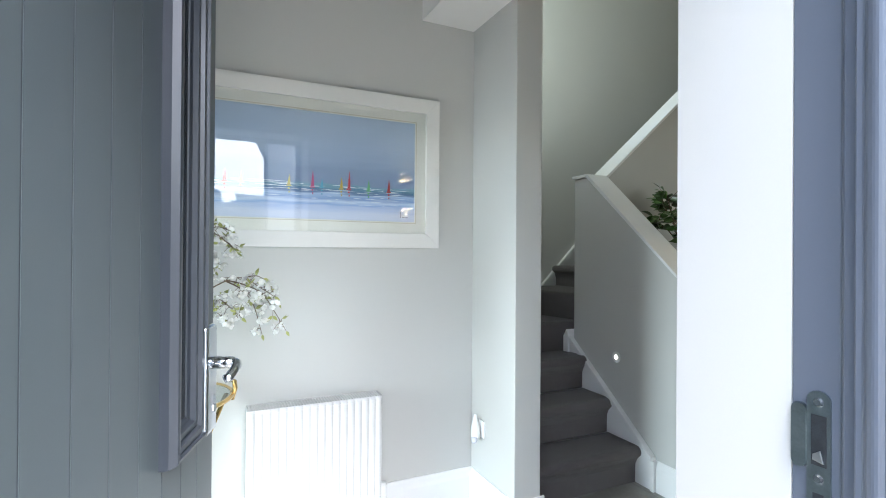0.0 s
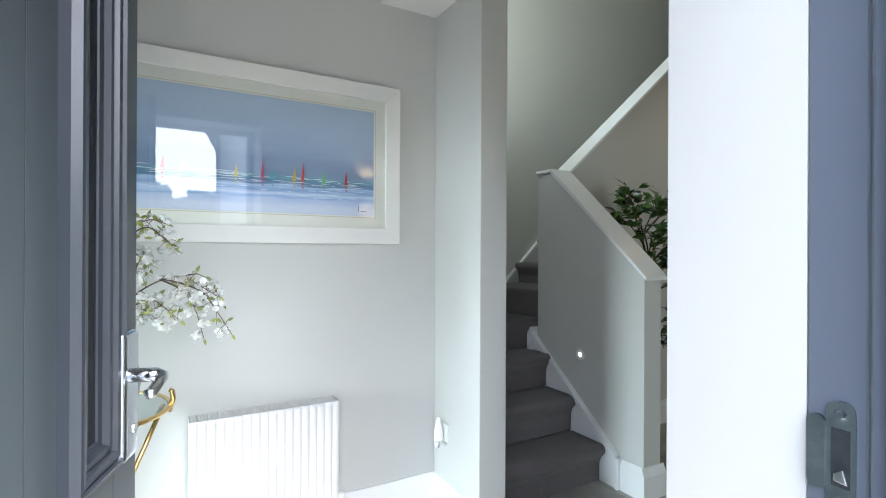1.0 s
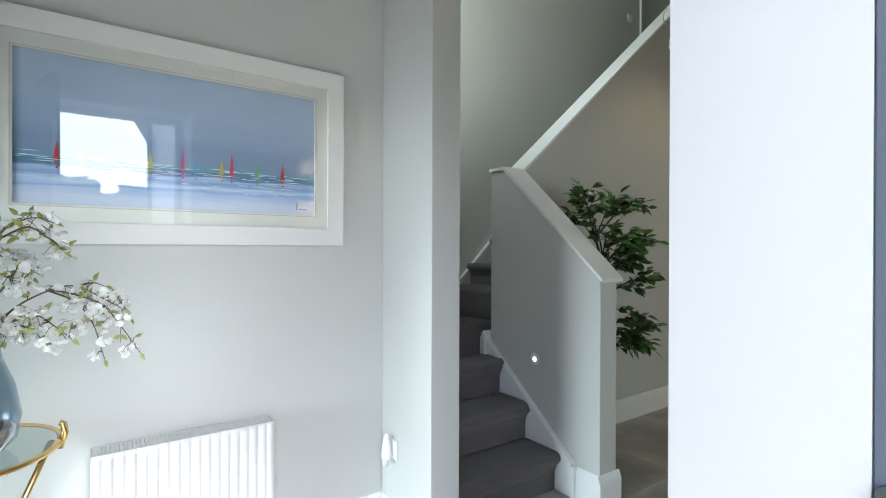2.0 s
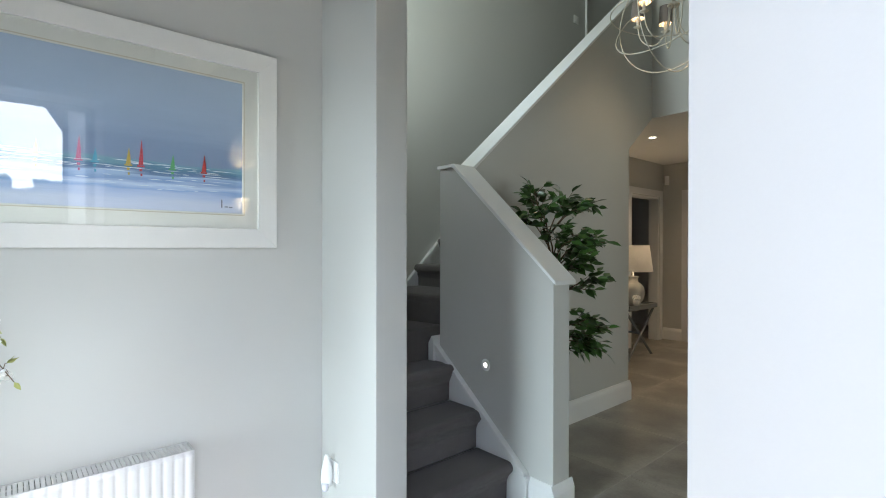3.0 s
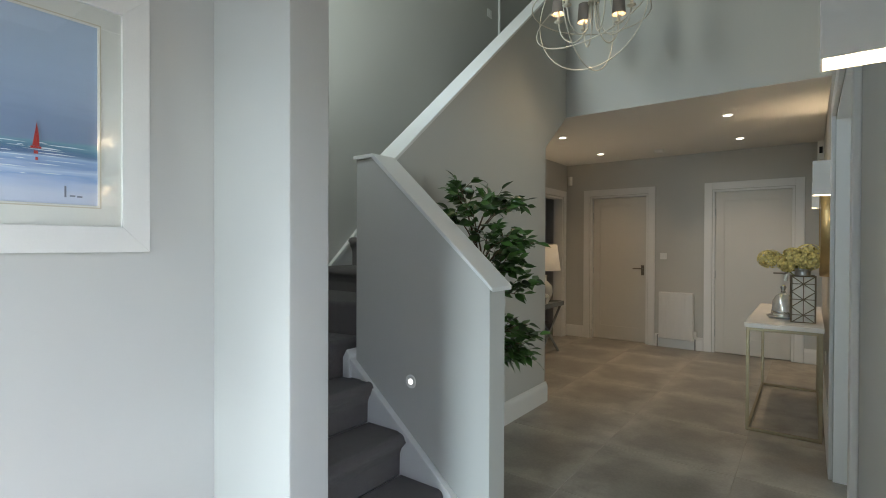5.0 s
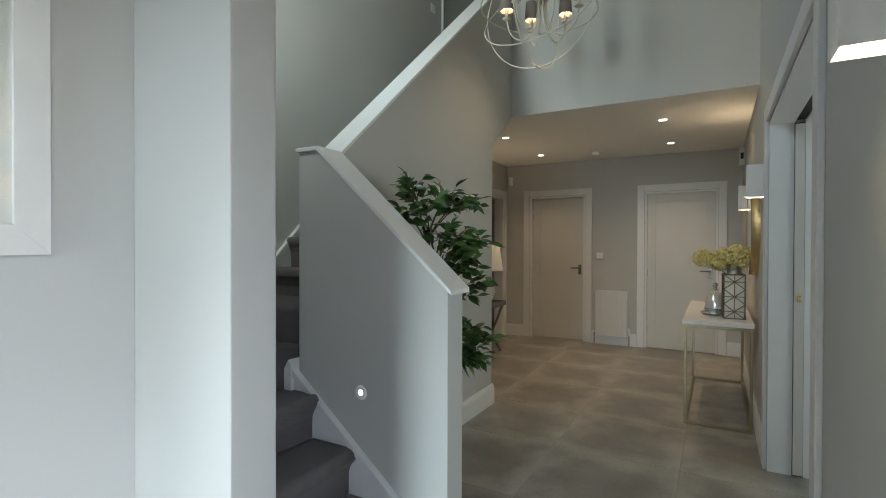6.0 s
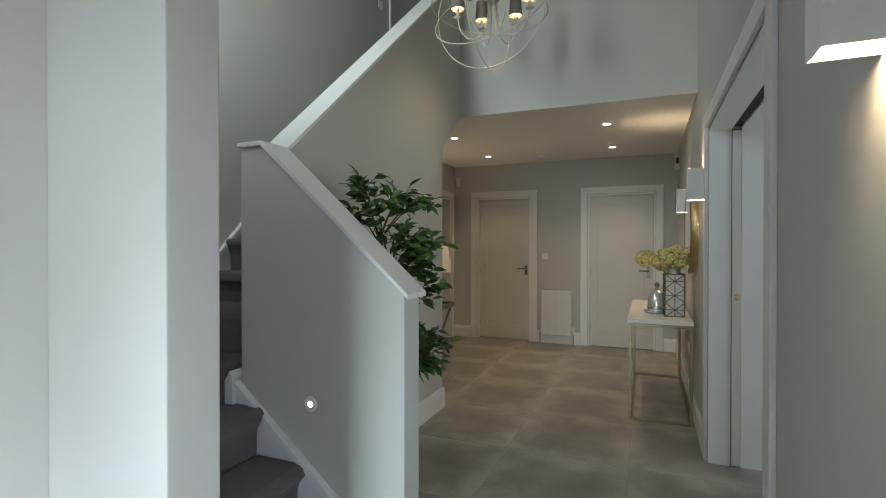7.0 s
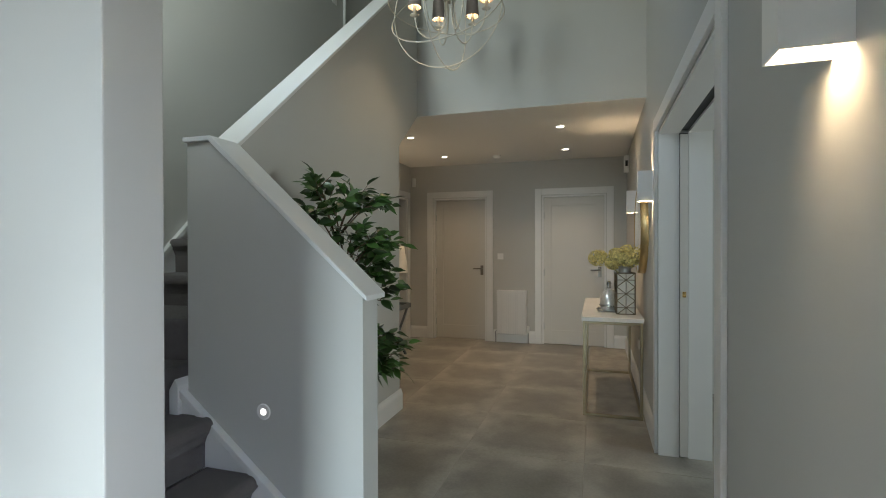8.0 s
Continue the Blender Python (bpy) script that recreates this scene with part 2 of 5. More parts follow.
def glide(pts, steps=6):
    """A smooth line through the given points."""
    pts = [Vector(p) for p in pts]
    ext = [2 * pts[0] - pts[1]] + pts + [2 * pts[-1] - pts[-2]]
    out = []
    for p0, p1, p2, p3 in zip(ext, ext[1:], ext[2:], ext[3:]):
        for k in range(steps):
            f = k / steps
            out.append(0.5 * (2 * p1 + f * (p2 - p0) + f * f * (2 * p0 - 5 * p1 + 4 * p2 - p3) + f ** 3 * (3 * p1 - p0 - 3 * p2 + p3)))
    return out + [pts[-1]]


def smooth_all(bm):
    for f in bm.faces:
        f.smooth = True
    return bm


def part(name, bm, material, parent=None, label="", smooth=False, tidy=True):
    if tidy:
        bmesh.ops.recalc_face_normals(bm, faces=bm.faces)
    if smooth:
        smooth_all(bm)
    me = bpy.data.meshes.new(name)
    bm.to_mesh(me)
    bm.free()
    me.materials.append(material)
    ob = new(name, me)
    ob.parent = parent
    return tagged(ob, label)


def thing(name, label, category, group="", kind="", m=None):
    ob = new(name)
    ob.empty_display_size = 0.1
    if m is not None:
        ob.matrix_world = m
    return tagged(ob, label, category, group, kind)


def structure(name, bm, material, label, category="wall"):
    return tagged(part(name, bm, material), label, category, kind="structure")


def B():
    return bmesh.new()


# ---- plan, in metres ----
WEST_X = -2.6          # unseen wall behind the open door, set back for the lobby fill lamp
WALL_Y = 2.30          # wall with the picture
FRONT = 0.58           # inner face of the front wall
OUT = 0.26             # outer face of the front wall
PIER_X0, PIER_X1, PIER_Y = 1.245, 1.388, 1.885
LOW_X0, LOW_X1, LOW_Y = 2.25, 2.385, 1.83
TAN_Y0, TAN_Y1, TAN_X = 2.55, 2.68, 4.36
STAIR_BACK = 3.56
BULK_X, CEIL_Z = 4.80, 2.57
BACK_X = 7.50
CORR_Y = 3.66
TOP_Z = 5.0
DOOR_L, DOOR_R = -0.30, 0.665   # front opening
POCKET_A, POCKET_B, POCKET_Z = 2.325, 4.03, 2.12

# front wall with the entrance and the wide pocket-door opening
bm = B()
box(bm, WEST_X, OUT, -0.1, DOOR_L, FRONT, 2.24)
# the plaster dips slightly towards the reveal
prism(bm, [(DOOR_R + 0.016, OUT), (POCKET_A, OUT), (POCKET_A, FRONT), (DOOR_R + 0.24, FRONT), (DOOR_R + 0.016, 0.558)], -0.1, 2.24, "z")
box(bm, POCKET_B, OUT, -0.1, BACK_X + 0.1, FRONT, 2.12)
box(bm, POCKET_A, OUT, 2.12, BACK_X + 0.1, FRONT, 2.24)
box(bm, WEST_X, OUT, 2.24, BACK_X + 0.1, FRONT, TOP_Z)
structure("wall_south", bm, PAINT, "pale grey painted plaster wall with entrance opening")
# picture wall, pier and the stairwell's side
bm = B()
box(bm, WEST_X, WALL_Y, -0.1, PIER_X1, WALL_Y + 0.12, TOP_Z)
structure("wall_north", bm, PAINT, "pale grey painted plaster wall behind the picture")
bm = B()
box(bm, PIER_X0, PIER_Y, -0.1, PIER_X1, WALL_Y - 0.001, TOP_Z, 0.004)
structure("wall_pier", bm, PAINT, "pale grey plastered wall end beside the stairs")
bm = B()
wx0, wx1 = PIER_X0, PIER_X1
box(bm, wx0, WALL_Y + 0.12, -0.1, wx1, STAIR_BACK + 0.12, 2.6)
box(bm, wx0, WALL_Y + 0.12, 4.2, wx1, STAIR_BACK + 0.12, TOP_Z)
box(bm, wx0, WALL_Y + 0.12, 2.6, wx1, 2.46, 4.2)
box(bm, wx0, 3.40, 2.6, wx1, STAIR_BACK + 0.12, 4.2)
structure("wall_stair_side", bm, PAINT, "pale grey plaster wall with tall stair window opening")
bm = B()
box(bm, PIER_X1, STAIR_BACK, -0.1, 6.2, STAIR_BACK + 0.1, TOP_Z)
structure("wall_stair_back", bm, PAINT, "grey painted wall rising behind the carpeted stairs")
# out-of-view wall; its opening is added to go with the lobby fill lamp
bm = B()
box(bm, WEST_X - 0.1, OUT, -0.1, WEST_X, 0.84, TOP_Z)
box(bm, WEST_X - 0.1, 1.86, -0.1, WEST_X, WALL_Y + 0.12, TOP_Z)
box(bm, WEST_X - 0.1, 0.84, -0.1, WEST_X, 1.86, 0.38)
box(bm, WEST_X - 0.1, 0.84, 1.62, WEST_X, 1.86, TOP_Z)
structure("wall_west", bm, PAINT, "pale grey painted lobby wall, unseen, with opening added for light")
# dropped soffit and the lobby's ceiling
bm = B()
box(bm, 0.948, FRONT, 2.50, PIER_X0, WALL_Y, 2.95)
structure("trim_soffit", bm, CEIL, "white painted dropped soffit over the lobby", "soffit")
bm = B()
box(bm, WEST_X, FRONT, 2.95, PIER_X1, WALL_Y, 3.05)
structure("ceiling_lobby", bm, CEIL, "plain white painted lobby ceiling", "ceiling")
bm = B()
box(bm, WEST_X - 0.1, OUT, TOP_Z, BACK_X + 0.2, STAIR_BACK + 0.15, TOP_Z + 0.1)
structure("ceiling_void", bm, CEIL, "plain white ceiling over the double-height hall", "ceiling")
# bulkhead over the corridor, lower ceiling
bm = B()
box(bm, BULK_X - 0.004, FRONT, CEIL_Z + 0.003, BULK_X + 0.15, TAN_Y1, TOP_Z)
structure("wall_bulkhead", bm, PAINT, "grey painted wall above the corridor opening")
bm = B()
box(bm, BULK_X, FRONT, CEIL_Z, BACK_X, CORR_Y, CEIL_Z + 0.12)
box(bm, TAN_X, TAN_Y1, CEIL_Z, BULK_X, CORR_Y, CEIL_Z + 0.12)
structure("ceiling_corridor", bm, CEIL, "white painted flat ceiling with recessed downlights", "ceiling")
# stair wall towards the hall: its head follows the upper flight
SLOPE = 0.86
def cap_z(x):
    return 1.855 + SLOPE * (x - 2.44)
bm = B()
prism(bm, [(LOW_X1 - 0.06, 0), (TAN_X, 0), (TAN_X, 2.22), (BULK_X, CEIL_Z), (BULK_X, cap_z(BULK_X)), (LOW_X1 - 0.06, cap_z(LOW_X1 - 0.06))], TAN_Y0, TAN_Y1, "y")
structure("wall_stair_hall", bm, PAINT, "taupe grey plaster wall below the upper stair flight")
bm = B()
box(bm, TAN_X - 0.12, TAN_Y1, -0.1, TAN_X, CORR_Y, CEIL_Z)
structure("wall_under_stair", bm, PAINT, "plain grey wall closing the space under the stairs")
bm = B()
box(bm, BULK_X + 0.15, TAN_Y0, CEIL_Z + 0.12, 6.2, TAN_Y1, TOP_Z)
box(bm, 6.1, TAN_Y1, CEIL_Z + 0.12, 6.2, STAIR_BACK, TOP_Z)
structure("wall_landing", bm, PAINT, "plain grey walls round the upper landing")
bm = B()
box(bm, 4.9, TAN_Y1, 2.98, 6.1, STAIR_BACK, 3.13)
structure("floor_landing", bm, CARPET, "charcoal carpeted upper landing", "landing")
# low wall beside the lower flight
LSLOPE = 0.90
def low_z(y):
    return 1.166 + LSLOPE * (y - 1.814)
bm = B()
prism(bm, [(LOW_Y, 0), (TAN_Y1, 0), (TAN_Y1, low_z(2.55)), (2.55, low_z(2.55)), (LOW_Y, low_z(LOW_Y))], LOW_X0, LOW_X1, "x", 0.003)
structure("wall_low_stair", bm, PAINT, "grey plastered low wall with a sloping white capping")
# end wall with two door openings, corridor wall with one
D1, D2 = (2.484, 3.295), (0.838, 1.694)
HEAD = 2.08
bm = B()
X0, X1 = BACK_X, BACK_X + 0.12
box(bm, X0, OUT, -0.1, X1, D2[0], CEIL_Z + 0.1)
box(bm, X0, D2[1], -0.1, X1, D1[0], CEIL_Z + 0.1)
box(bm, X0, D1[1], -0.1, X1, CORR_Y + 0.15, CEIL_Z + 0.1)
box(bm, X0, D2[0], HEAD, X1, D2[1], CEIL_Z + 0.1)
box(bm, X0, D1[0], HEAD, X1, D1[1], CEIL_Z + 0.1)
structure("wall_east", bm, PAINT, "taupe grey painted end wall with two doors")
C0, C1 = 6.52, 7.34
bm = B()
box(bm, TAN_X, CORR_Y, -0.1, C0, CORR_Y + 0.13, CEIL_Z + 0.1)
box(bm, C1, CORR_Y, -0.1, BACK_X, CORR_Y + 0.13, CEIL_Z + 0.1)
box(bm, C0, CORR_Y, HEAD, C1, CORR_Y + 0.13, CEIL_Z + 0.1)
structure("wall_corridor", bm, PAINT, "taupe grey painted corridor wall with an open doorway")
# plain rooms behind the openings
bm = B()
box(bm, 5.4, 5.3, -0.1, 8.6, 5.4, 2.7)
box(bm, 5.3, CORR_Y + 0.13, -0.1, 5.4, 5.4, 2.7)
box(bm, 8.6, CORR_Y, -0.1, 8.7, 5.4, 2.7)
box(bm, 5.3, CORR_Y + 0.13, 2.6, 8.7, 5.4, 2.7)
box(bm, BACK_X + 0.12, CORR_Y, -0.1, 8.6, CORR_Y + 0.1, 2.6)
structure("wall_far_room", bm, PAINT, "plain grey walls of the unlit room beyond")
bm = B()
box(bm, 1.2, -2.6, -0.1, 1.3, OUT, 2.7)
box(bm, 5.6, -2.6, -0.1, 5.7, OUT, 2.7)
box(bm, 1.2, -2.7, -0.1, 5.7, -2.6, 2.7)
box(bm, 1.2, -2.6, 2.6, 5.7, OUT, 2.7)
structure("wall_side_room", bm, PAINT, "plain pale walls of the room behind the pocket doors")
bm = B()
box(bm, BACK_X + 0.12, OUT, -0.1, BACK_X + 0.2, CORR_Y, 2.7)
structure("wall_behind_doors", bm, PAINT, "plain grey wall closing behind the doors")

# ground outside and the floor with its grout bed
bm = B()
box(bm, -60, -60, -0.2, 60, OUT + 0.02, -0.06)
structure("ground", bm, PAVING, "pale grey outdoor paving before the house", "paving")
bm = B()
box(bm, WEST_X - 0.05, OUT + 0.02, -0.12, 8.7, WALL_Y + 0.1, -0.0025)
box(bm, PIER_X0, WALL_Y + 0.1, -0.12, 8.7, 5.4, -0.0025)
box(bm, 1.2, -2.65, -0.058, 5.7, OUT + 0.02, -0.0025)
floor = structure("floor", bm, GROUT, "large grey concrete-look tiles with pale grout", "floor")

# ---- skirting boards ----
def skirting(name, pts, height=0.17, thick=0.02, label="white painted skirting board with rounded top"):
    """Boards along wall lines given as (x0, y0, x1, y1, side): side is the outward normal."""
    bm = B()
    for x0, y0, x1, y1, nx, ny in pts:
        prof = [(0, 0), (thick, 0), (thick, height - 0.045), (thick - 0.003, height - 0.03), (thick - 0.010, height - 0.014), (thick - 0.014, height), (0, height)]
        va = [bm.verts.new((x0 + nx * a, y0 + ny * a, z)) for a, z in prof]
        vb = [bm.verts.new((x1 + nx * a, y1 + ny * a, z)) for a, z in prof]
        n = len(prof)
        bm.faces.new(va), bm.faces.new(vb[::-1])
        for i in range(n):
            bm.faces.new((va[i], vb[i], vb[(i + 1) % n], va[(i + 1) % n]))
    return structure(name, bm, WHITE, label, "skirting")

skirting("baseboard_lobby", [(WEST_X, WALL_Y, PIER_X0, WALL_Y, 0, -1), (PIER_X0, WALL_Y - 0.02, PIER_X0, PIER_Y, -1, 0), (PIER_X0 - 0.02, PIER_Y, PIER_X1 + 0.02, PIER_Y, 0, -1)], 0.19)
skirting("baseboard_hall", [(LOW_X1, TAN_Y0, TAN_X + 0.02, TAN_Y0, 0, -1), (TAN_X, TAN_Y0, TAN_X, CORR_Y, 1, 0)])
skirting("baseboard_low_wall", [(LOW_X0 - 0.0205, LOW_Y, LOW_X1 + 0.0205, LOW_Y, 0, -1), (LOW_X1, LOW_Y, LOW_X1, TAN_Y0 - 0.02, 1, 0), (LOW_X0, LOW_Y, LOW_X0, 1.968, -1, 0)])
skirting("baseboard_corridor", [(TAN_X, CORR_Y, C0 - 0.09, CORR_Y, 0, -1), (BACK_X, D1[1] + 0.1, BACK_X, CORR_Y, -1, 0), (BACK_X, D2[1] + 0.1, BACK_X, D1[0] - 0.1, -1, 0), (BACK_X, FRONT, BACK_X, D2[0] - 0.1, -1, 0)])
skirting("baseboard_front", [(DOOR_R + 0.11, FRONT, POCKET_A - 0.1, FRONT, 0, 1), (POCKET_B + 0.1, FRONT, BACK_X, FRONT, 0, 1)])

# ---- cappings on the stair walls ----
bm = B()
o, th = 0.022, 0.021
prism(bm, [(LOW_Y - o, low_z(LOW_Y - o)), (2.555, low_z(2.55)), (TAN_Y1 + 0.01, low_z(2.55)), (TAN_Y1 + 0.01, low_z(2.55) + th), (2.545, low_z(2.55) + th), (LOW_Y - o, low_z(LOW_Y - o) + th)], LOW_X0 - 0.016, LOW_X1 + 0.026, "x", 0.004)
structure("trim_cap_lower", bm, WHITE, "white painted sloping timber capping on the low wall", "capping")
bm = B()
xa, xb = LOW_X1 - 0.06, BULK_X - 0.002
prism(bm, [(xa, cap_z(xa)), (xb, cap_z(xb)), (xb, cap_z(xb) + 0.025), (xa, cap_z(xa) + 0.025)], TAN_Y0 - 0.014, TAN_Y1 + 0.022, "y", 0.004)
structure("trim_cap_upper", bm, WHITE, "white painted sloping timber capping along the upper flight", "capping")

# ---- stairs ----
stairs = thing("staircase", "charcoal carpeted stairs with white painted strings, turning at winders", "staircase")
SX0, SX1 = PIER_X1 + 0.002, LOW_X0 - 0.026
def nosed(y, z0, z1, depth):
    """Side profile of one carpeted step: riser, rounded nose and tread."""
    r = 0.033
    prof = [(y + 0.045, z0), (y + 0.043, z1 - 0.11), (y + 0.030, z1 - 0.078), (y + 0.012, z1 - 0.058)]
    for k in range(8):
        a = math.pi * (1.15 - 0.65 * k / 7)
        prof.append((y + r + r * math.cos(a), z1 - r + r * math.sin(a)))
    prof += [(y + depth, z1), (y + depth, z0)]
    return prof
RISE = [0, 0.215, 0.43, 0.645]
for i in range(3):
    y = 2.065 + 0.228 * i
    bm = B()
    prism(bm, nosed(y, -0.004 if i == 0 else RISE[i], RISE[i + 1], 0.262 if i < 2 else 0.40), SX0, SX1, "x")
    part("step", bm, CARPET, stairs, smooth=False)
# two winders turn round the post, then the straight upper flight
def slab(poly, z0, z1):
    bm = B()
    prism(bm, poly, z0, z1, "z")
    top = [e for e in bm.edges if all(v.co.z > z1 - 1e-4 for v in e.verts)]
    bmesh.ops.bevel(bm, geom=top, offset=0.028, segments=4, profile=0.5, affect="EDGES")
    return bm
SY1 = STAIR_BACK - 0.022
part("winder_step", slab([(SX0, 2.80), (LOW_X0 - 0.026, 2.742), (2.40, 2.73), (2.25, SY1), (SX0, SY1)], 0.55, 0.845), CARPET, stairs)
part("winder_step", slab([(2.36, 2.69), (2.76, 2.69), (2.82, SY1), (2.216, SY1)], 0.75, 1.035), CARPET, stairs)
for i in range(9):
    x = 2.72 + 0.25 * i
    bm = B()
    z1 = 1.21 + 0.2135 * i
    pr = [(p - 2.0 + x, z) for p, z in nosed(2.0, z1 - 0.32, z1, 0.285)]
    prism(bm, pr, TAN_Y1 + 0.002, SY1, "y")
    part("step", bm, CARPET, stairs)
# strings
bm = B()
ya, yb = 1.985, 2.72
sz = lambda y: 0.150 + 0.80 * (y - ya)
prism(bm, [(ya, 0), (ya + 0.12, 0), (yb, 0.55), (yb, sz(yb)), (ya, sz(ya))], LOW_X0 - 0.026, LOW_X0, "x", 0.002)
part("string_board", bm, WHITE, stairs)
bm = B()
prism(bm, [(ya, sz(ya)), (yb, sz(yb)), (yb, sz(yb) + 0.036), (ya, sz(ya) + 0.036)], LOW_X0 - 0.038, LOW_X0, "x", 0.004)
part("string_moulding", bm, WHITE, stairs)
bm = B()
box(bm, LOW_X0 - 0.038, ya - 0.016, 0, LOW_X0, ya + 0.008, sz(ya) + 0.02, 0.004)
part("string_end_moulding", bm, WHITE, stairs)
bm = B()
prism(bm, [(yb - 0.03, 0.6), (yb + 0.018, 0.6), (yb + 0.018, sz(yb) + 0.012), (yb - 0.012, sz(yb) + 0.06), (yb - 0.03, sz(yb) + 0.03)], LOW_X0 - 0.046, LOW_X0 + 0.03, "x", 0.003)
part("string_post_trim", bm, WHITE, stairs)
bm = B()
wz = lambda x: 1.33 + 0.965 * (x - 2.95)
prism(bm, [(1.392, 0.02), (1.9, 0.02), (4.7, wz(4.7) - 0.32), (4.7, wz(4.7)), (1.9, wz(1.9)), (1.392, wz(1.9))], STAIR_BACK - 0.02, STAIR_BACK, "y", 0.002)
part("wall_string", bm, WHITE, stairs)
bm = B()
prism(bm, [(1.392, wz(1.9)), (1.9, wz(1.9)), (4.7, wz(4.7)), (4.7, wz(4.7) + 0.04), (1.9, wz(1.9) + 0.04), (1.392, wz(1.9) + 0.04)], STAIR_BACK - 0.034, STAIR_BACK, "y", 0.003)
part("wall_string_moulding", bm, WHITE, stairs)

# ---- doors ----
def architrave(name, axis, plane, side, a, b, head, w=0.095, t=0.02, label="white painted square-edged architrave round the doorway"):
    """Three boards round an opening from a to b on a wall plane."""
    bm = B()
    p0, p1 = sorted((plane, plane + side * t))
    for u0, u1, z0, z1 in ((a - w, a - 0.006, 0, head + w), (b + 0.006, b + w, 0, head + w), (a - 0.006, b + 0.006, head + 0.006, head + w)):
        if axis == "x":
            box(bm, p0, u0, z0, p1, u1, z1, 0.004)
        else:
            box(bm, u0, p0, z0, u1, p1, z1, 0.004)
    return structure(name, bm, WHITE, label, "architrave")

def lining(name, axis, p0, p1, a, b, head, t=0.025):
    bm = B()
    for u0, u1, z0, z1 in ((a, a + t, 0, head), (b - t, b, 0, head), (a + t, b - t, head - t, head)):
        if axis == "x":
            box(bm, p0, u0, z0, p1, u1, z1)
        else:
            box(bm, u0, p0, z0, u1, p1, z1)
    return structure(name, bm, WHITE, "white painted door lining inside the opening", "door lining")

def room_door(name, x, a, b, head, lever_side, label):
    """A shaker door leaf with one sunk panel, seen from the hall, its lever and its hinges."""
    door = tagged(new(name), label, "door", kind="structure")
    w, t = 0.105, 0.04
    bm = B()
    box(bm, x, a, 0.008, x + t, a + w, head, 0.002)
    box(bm, x, b - w, 0.008, x + t, b, head, 0.002)
    box(bm, x, a + w, head - 0.115, x + t, b - w, head, 0.002)
    box(bm, x, a + w, 0.008, x + t, b - w, 0.20, 0.002)
    part("stile_frame", bm, DOORWHITE, door)
    bm = B()
    box(bm, x + 0.012, a + w, 0.20, x + t - 0.012, b - w, head - 0.115)
    part("panel", bm, DOORWHITE, door)
    s = 1 if lever_side > 0 else -1
    y = b - 0.055 if s > 0 else a + 0.055
    bm = B()
    box(bm, x - 0.008, y - 0.021, 0.95, x, y + 0.021, 1.09, 0.003)
    tube(bm, [(x, y, 1.045), (x - 0.05, y, 1.045), (x - 0.055, y - s * 0.02, 1.045), (x - 0.052, y - s * 0.12, 1.043)], 0.009)
    part("door_handle", bm, NICKEL, door, "dark satin nickel lever handle")
    for z in (0.25, 1.0, 1.8):
        bm = B()
        hy = a if s > 0 else b
        tube(bm, [(x - 0.006, hy, z - 0.045), (x - 0.006, hy, z + 0.045)], 0.007)
        part("hinge", bm, STEEL, door)
    return door

for i, (a, b) in enumerate((D1, D2)):
    architrave(f"trim_architrave_{i + 1}", "x", BACK_X, -1, a, b, HEAD)
    lining(f"trim_lining_{i + 1}", "x", BACK_X - 0.004, BACK_X + 0.122, a, b, HEAD)
room_door("door_1", BACK_X + 0.06, D1[0] + 0.028, D1[1] - 0.028, HEAD - 0.028, -1, "closed off-white panelled door with steel lever")
room_door("door_2", BACK_X + 0.012, D2[0] + 0.028, D2[1] - 0.028, HEAD - 0.028, -1, "closed off-white panelled door beside the console table")
architrave("trim_architrave_3", "y", CORR_Y, -1, C0, C1, HEAD)
lining("trim_lining_3", "y", CORR_Y - 0.004, CORR_Y + 0.134, C0, C1, HEAD)
bm = B()
for k in range(10):
    tube(bm, [(5.95 + 0.1 * k, 4.85 + 0.02 * (k % 2), 0.02), (5.95 + 0.1 * k, 4.85 + 0.02 * (k % 2), 2.3)], 0.058, 10)
tagged(part("curtain", bm, BROWN, smooth=True), "dark brown pleated curtain in the unlit room", "curtain")

# pocket doors: opening lining with a slot, one leaf's edge showing
architrave("trim_architrave_4", "y", FRONT, 1, POCKET_A, POCKET_B, POCKET_Z)
bm = B()
for y0, y1 in ((0.262, 0.40), (0.455, FRONT - 0.002)):
    box(bm, POCKET_A + 0.001, y0, 0, POCKET_A + 0.018, y1, POCKET_Z - 0.002)
    box(bm, POCKET_B - 0.018, y0, 0, POCKET_B - 0.001, y1, POCKET_Z - 0.002)
    box(bm, POCKET_A + 0.018, y0, POCKET_Z - 0.02, POCKET_B - 0.018, y1, POCKET_Z - 0.002)
structure("trim_pocket_lining", bm, WHITE, "white painted lining of the pocket-door opening", "door lining")
# track at the head; upright black sheets stand for the dark inside the pockets
bm = B()
box(bm, POCKET_A + 0.018, 0.40, POCKET_Z - 0.004, POCKET_B - 0.018, 0.455, POCKET_Z - 0.001)
box(bm, POCKET_B - 0.006, 0.40, 0, POCKET_B - 0.003, 0.455, POCKET_Z - 0.02)
box(bm, POCKET_A + 0.003, 0.40, 0, POCKET_A + 0.006, 0.455, POCKET_Z - 0.02)
structure("trim_pocket_track", bm, BLACK, "black track slot and black sheets for the dark pocket mouths", "track")
pocket = tagged(new("door_3"), "white pocket door slid back into the wall", "door", kind="structure")
bm = B()
box(bm, POCKET_B - 0.03, 0.4035, 0.01, POCKET_B - 0.007, 0.4515, POCKET_Z - 0.03, 0.002)
part("leaf_edge", bm, DOORWHITE, pocket)
bm = B()
box(bm, POCKET_B - 0.034, 0.416, 1.04, POCKET_B - 0.0301, 0.437, 1.076, 0.001)
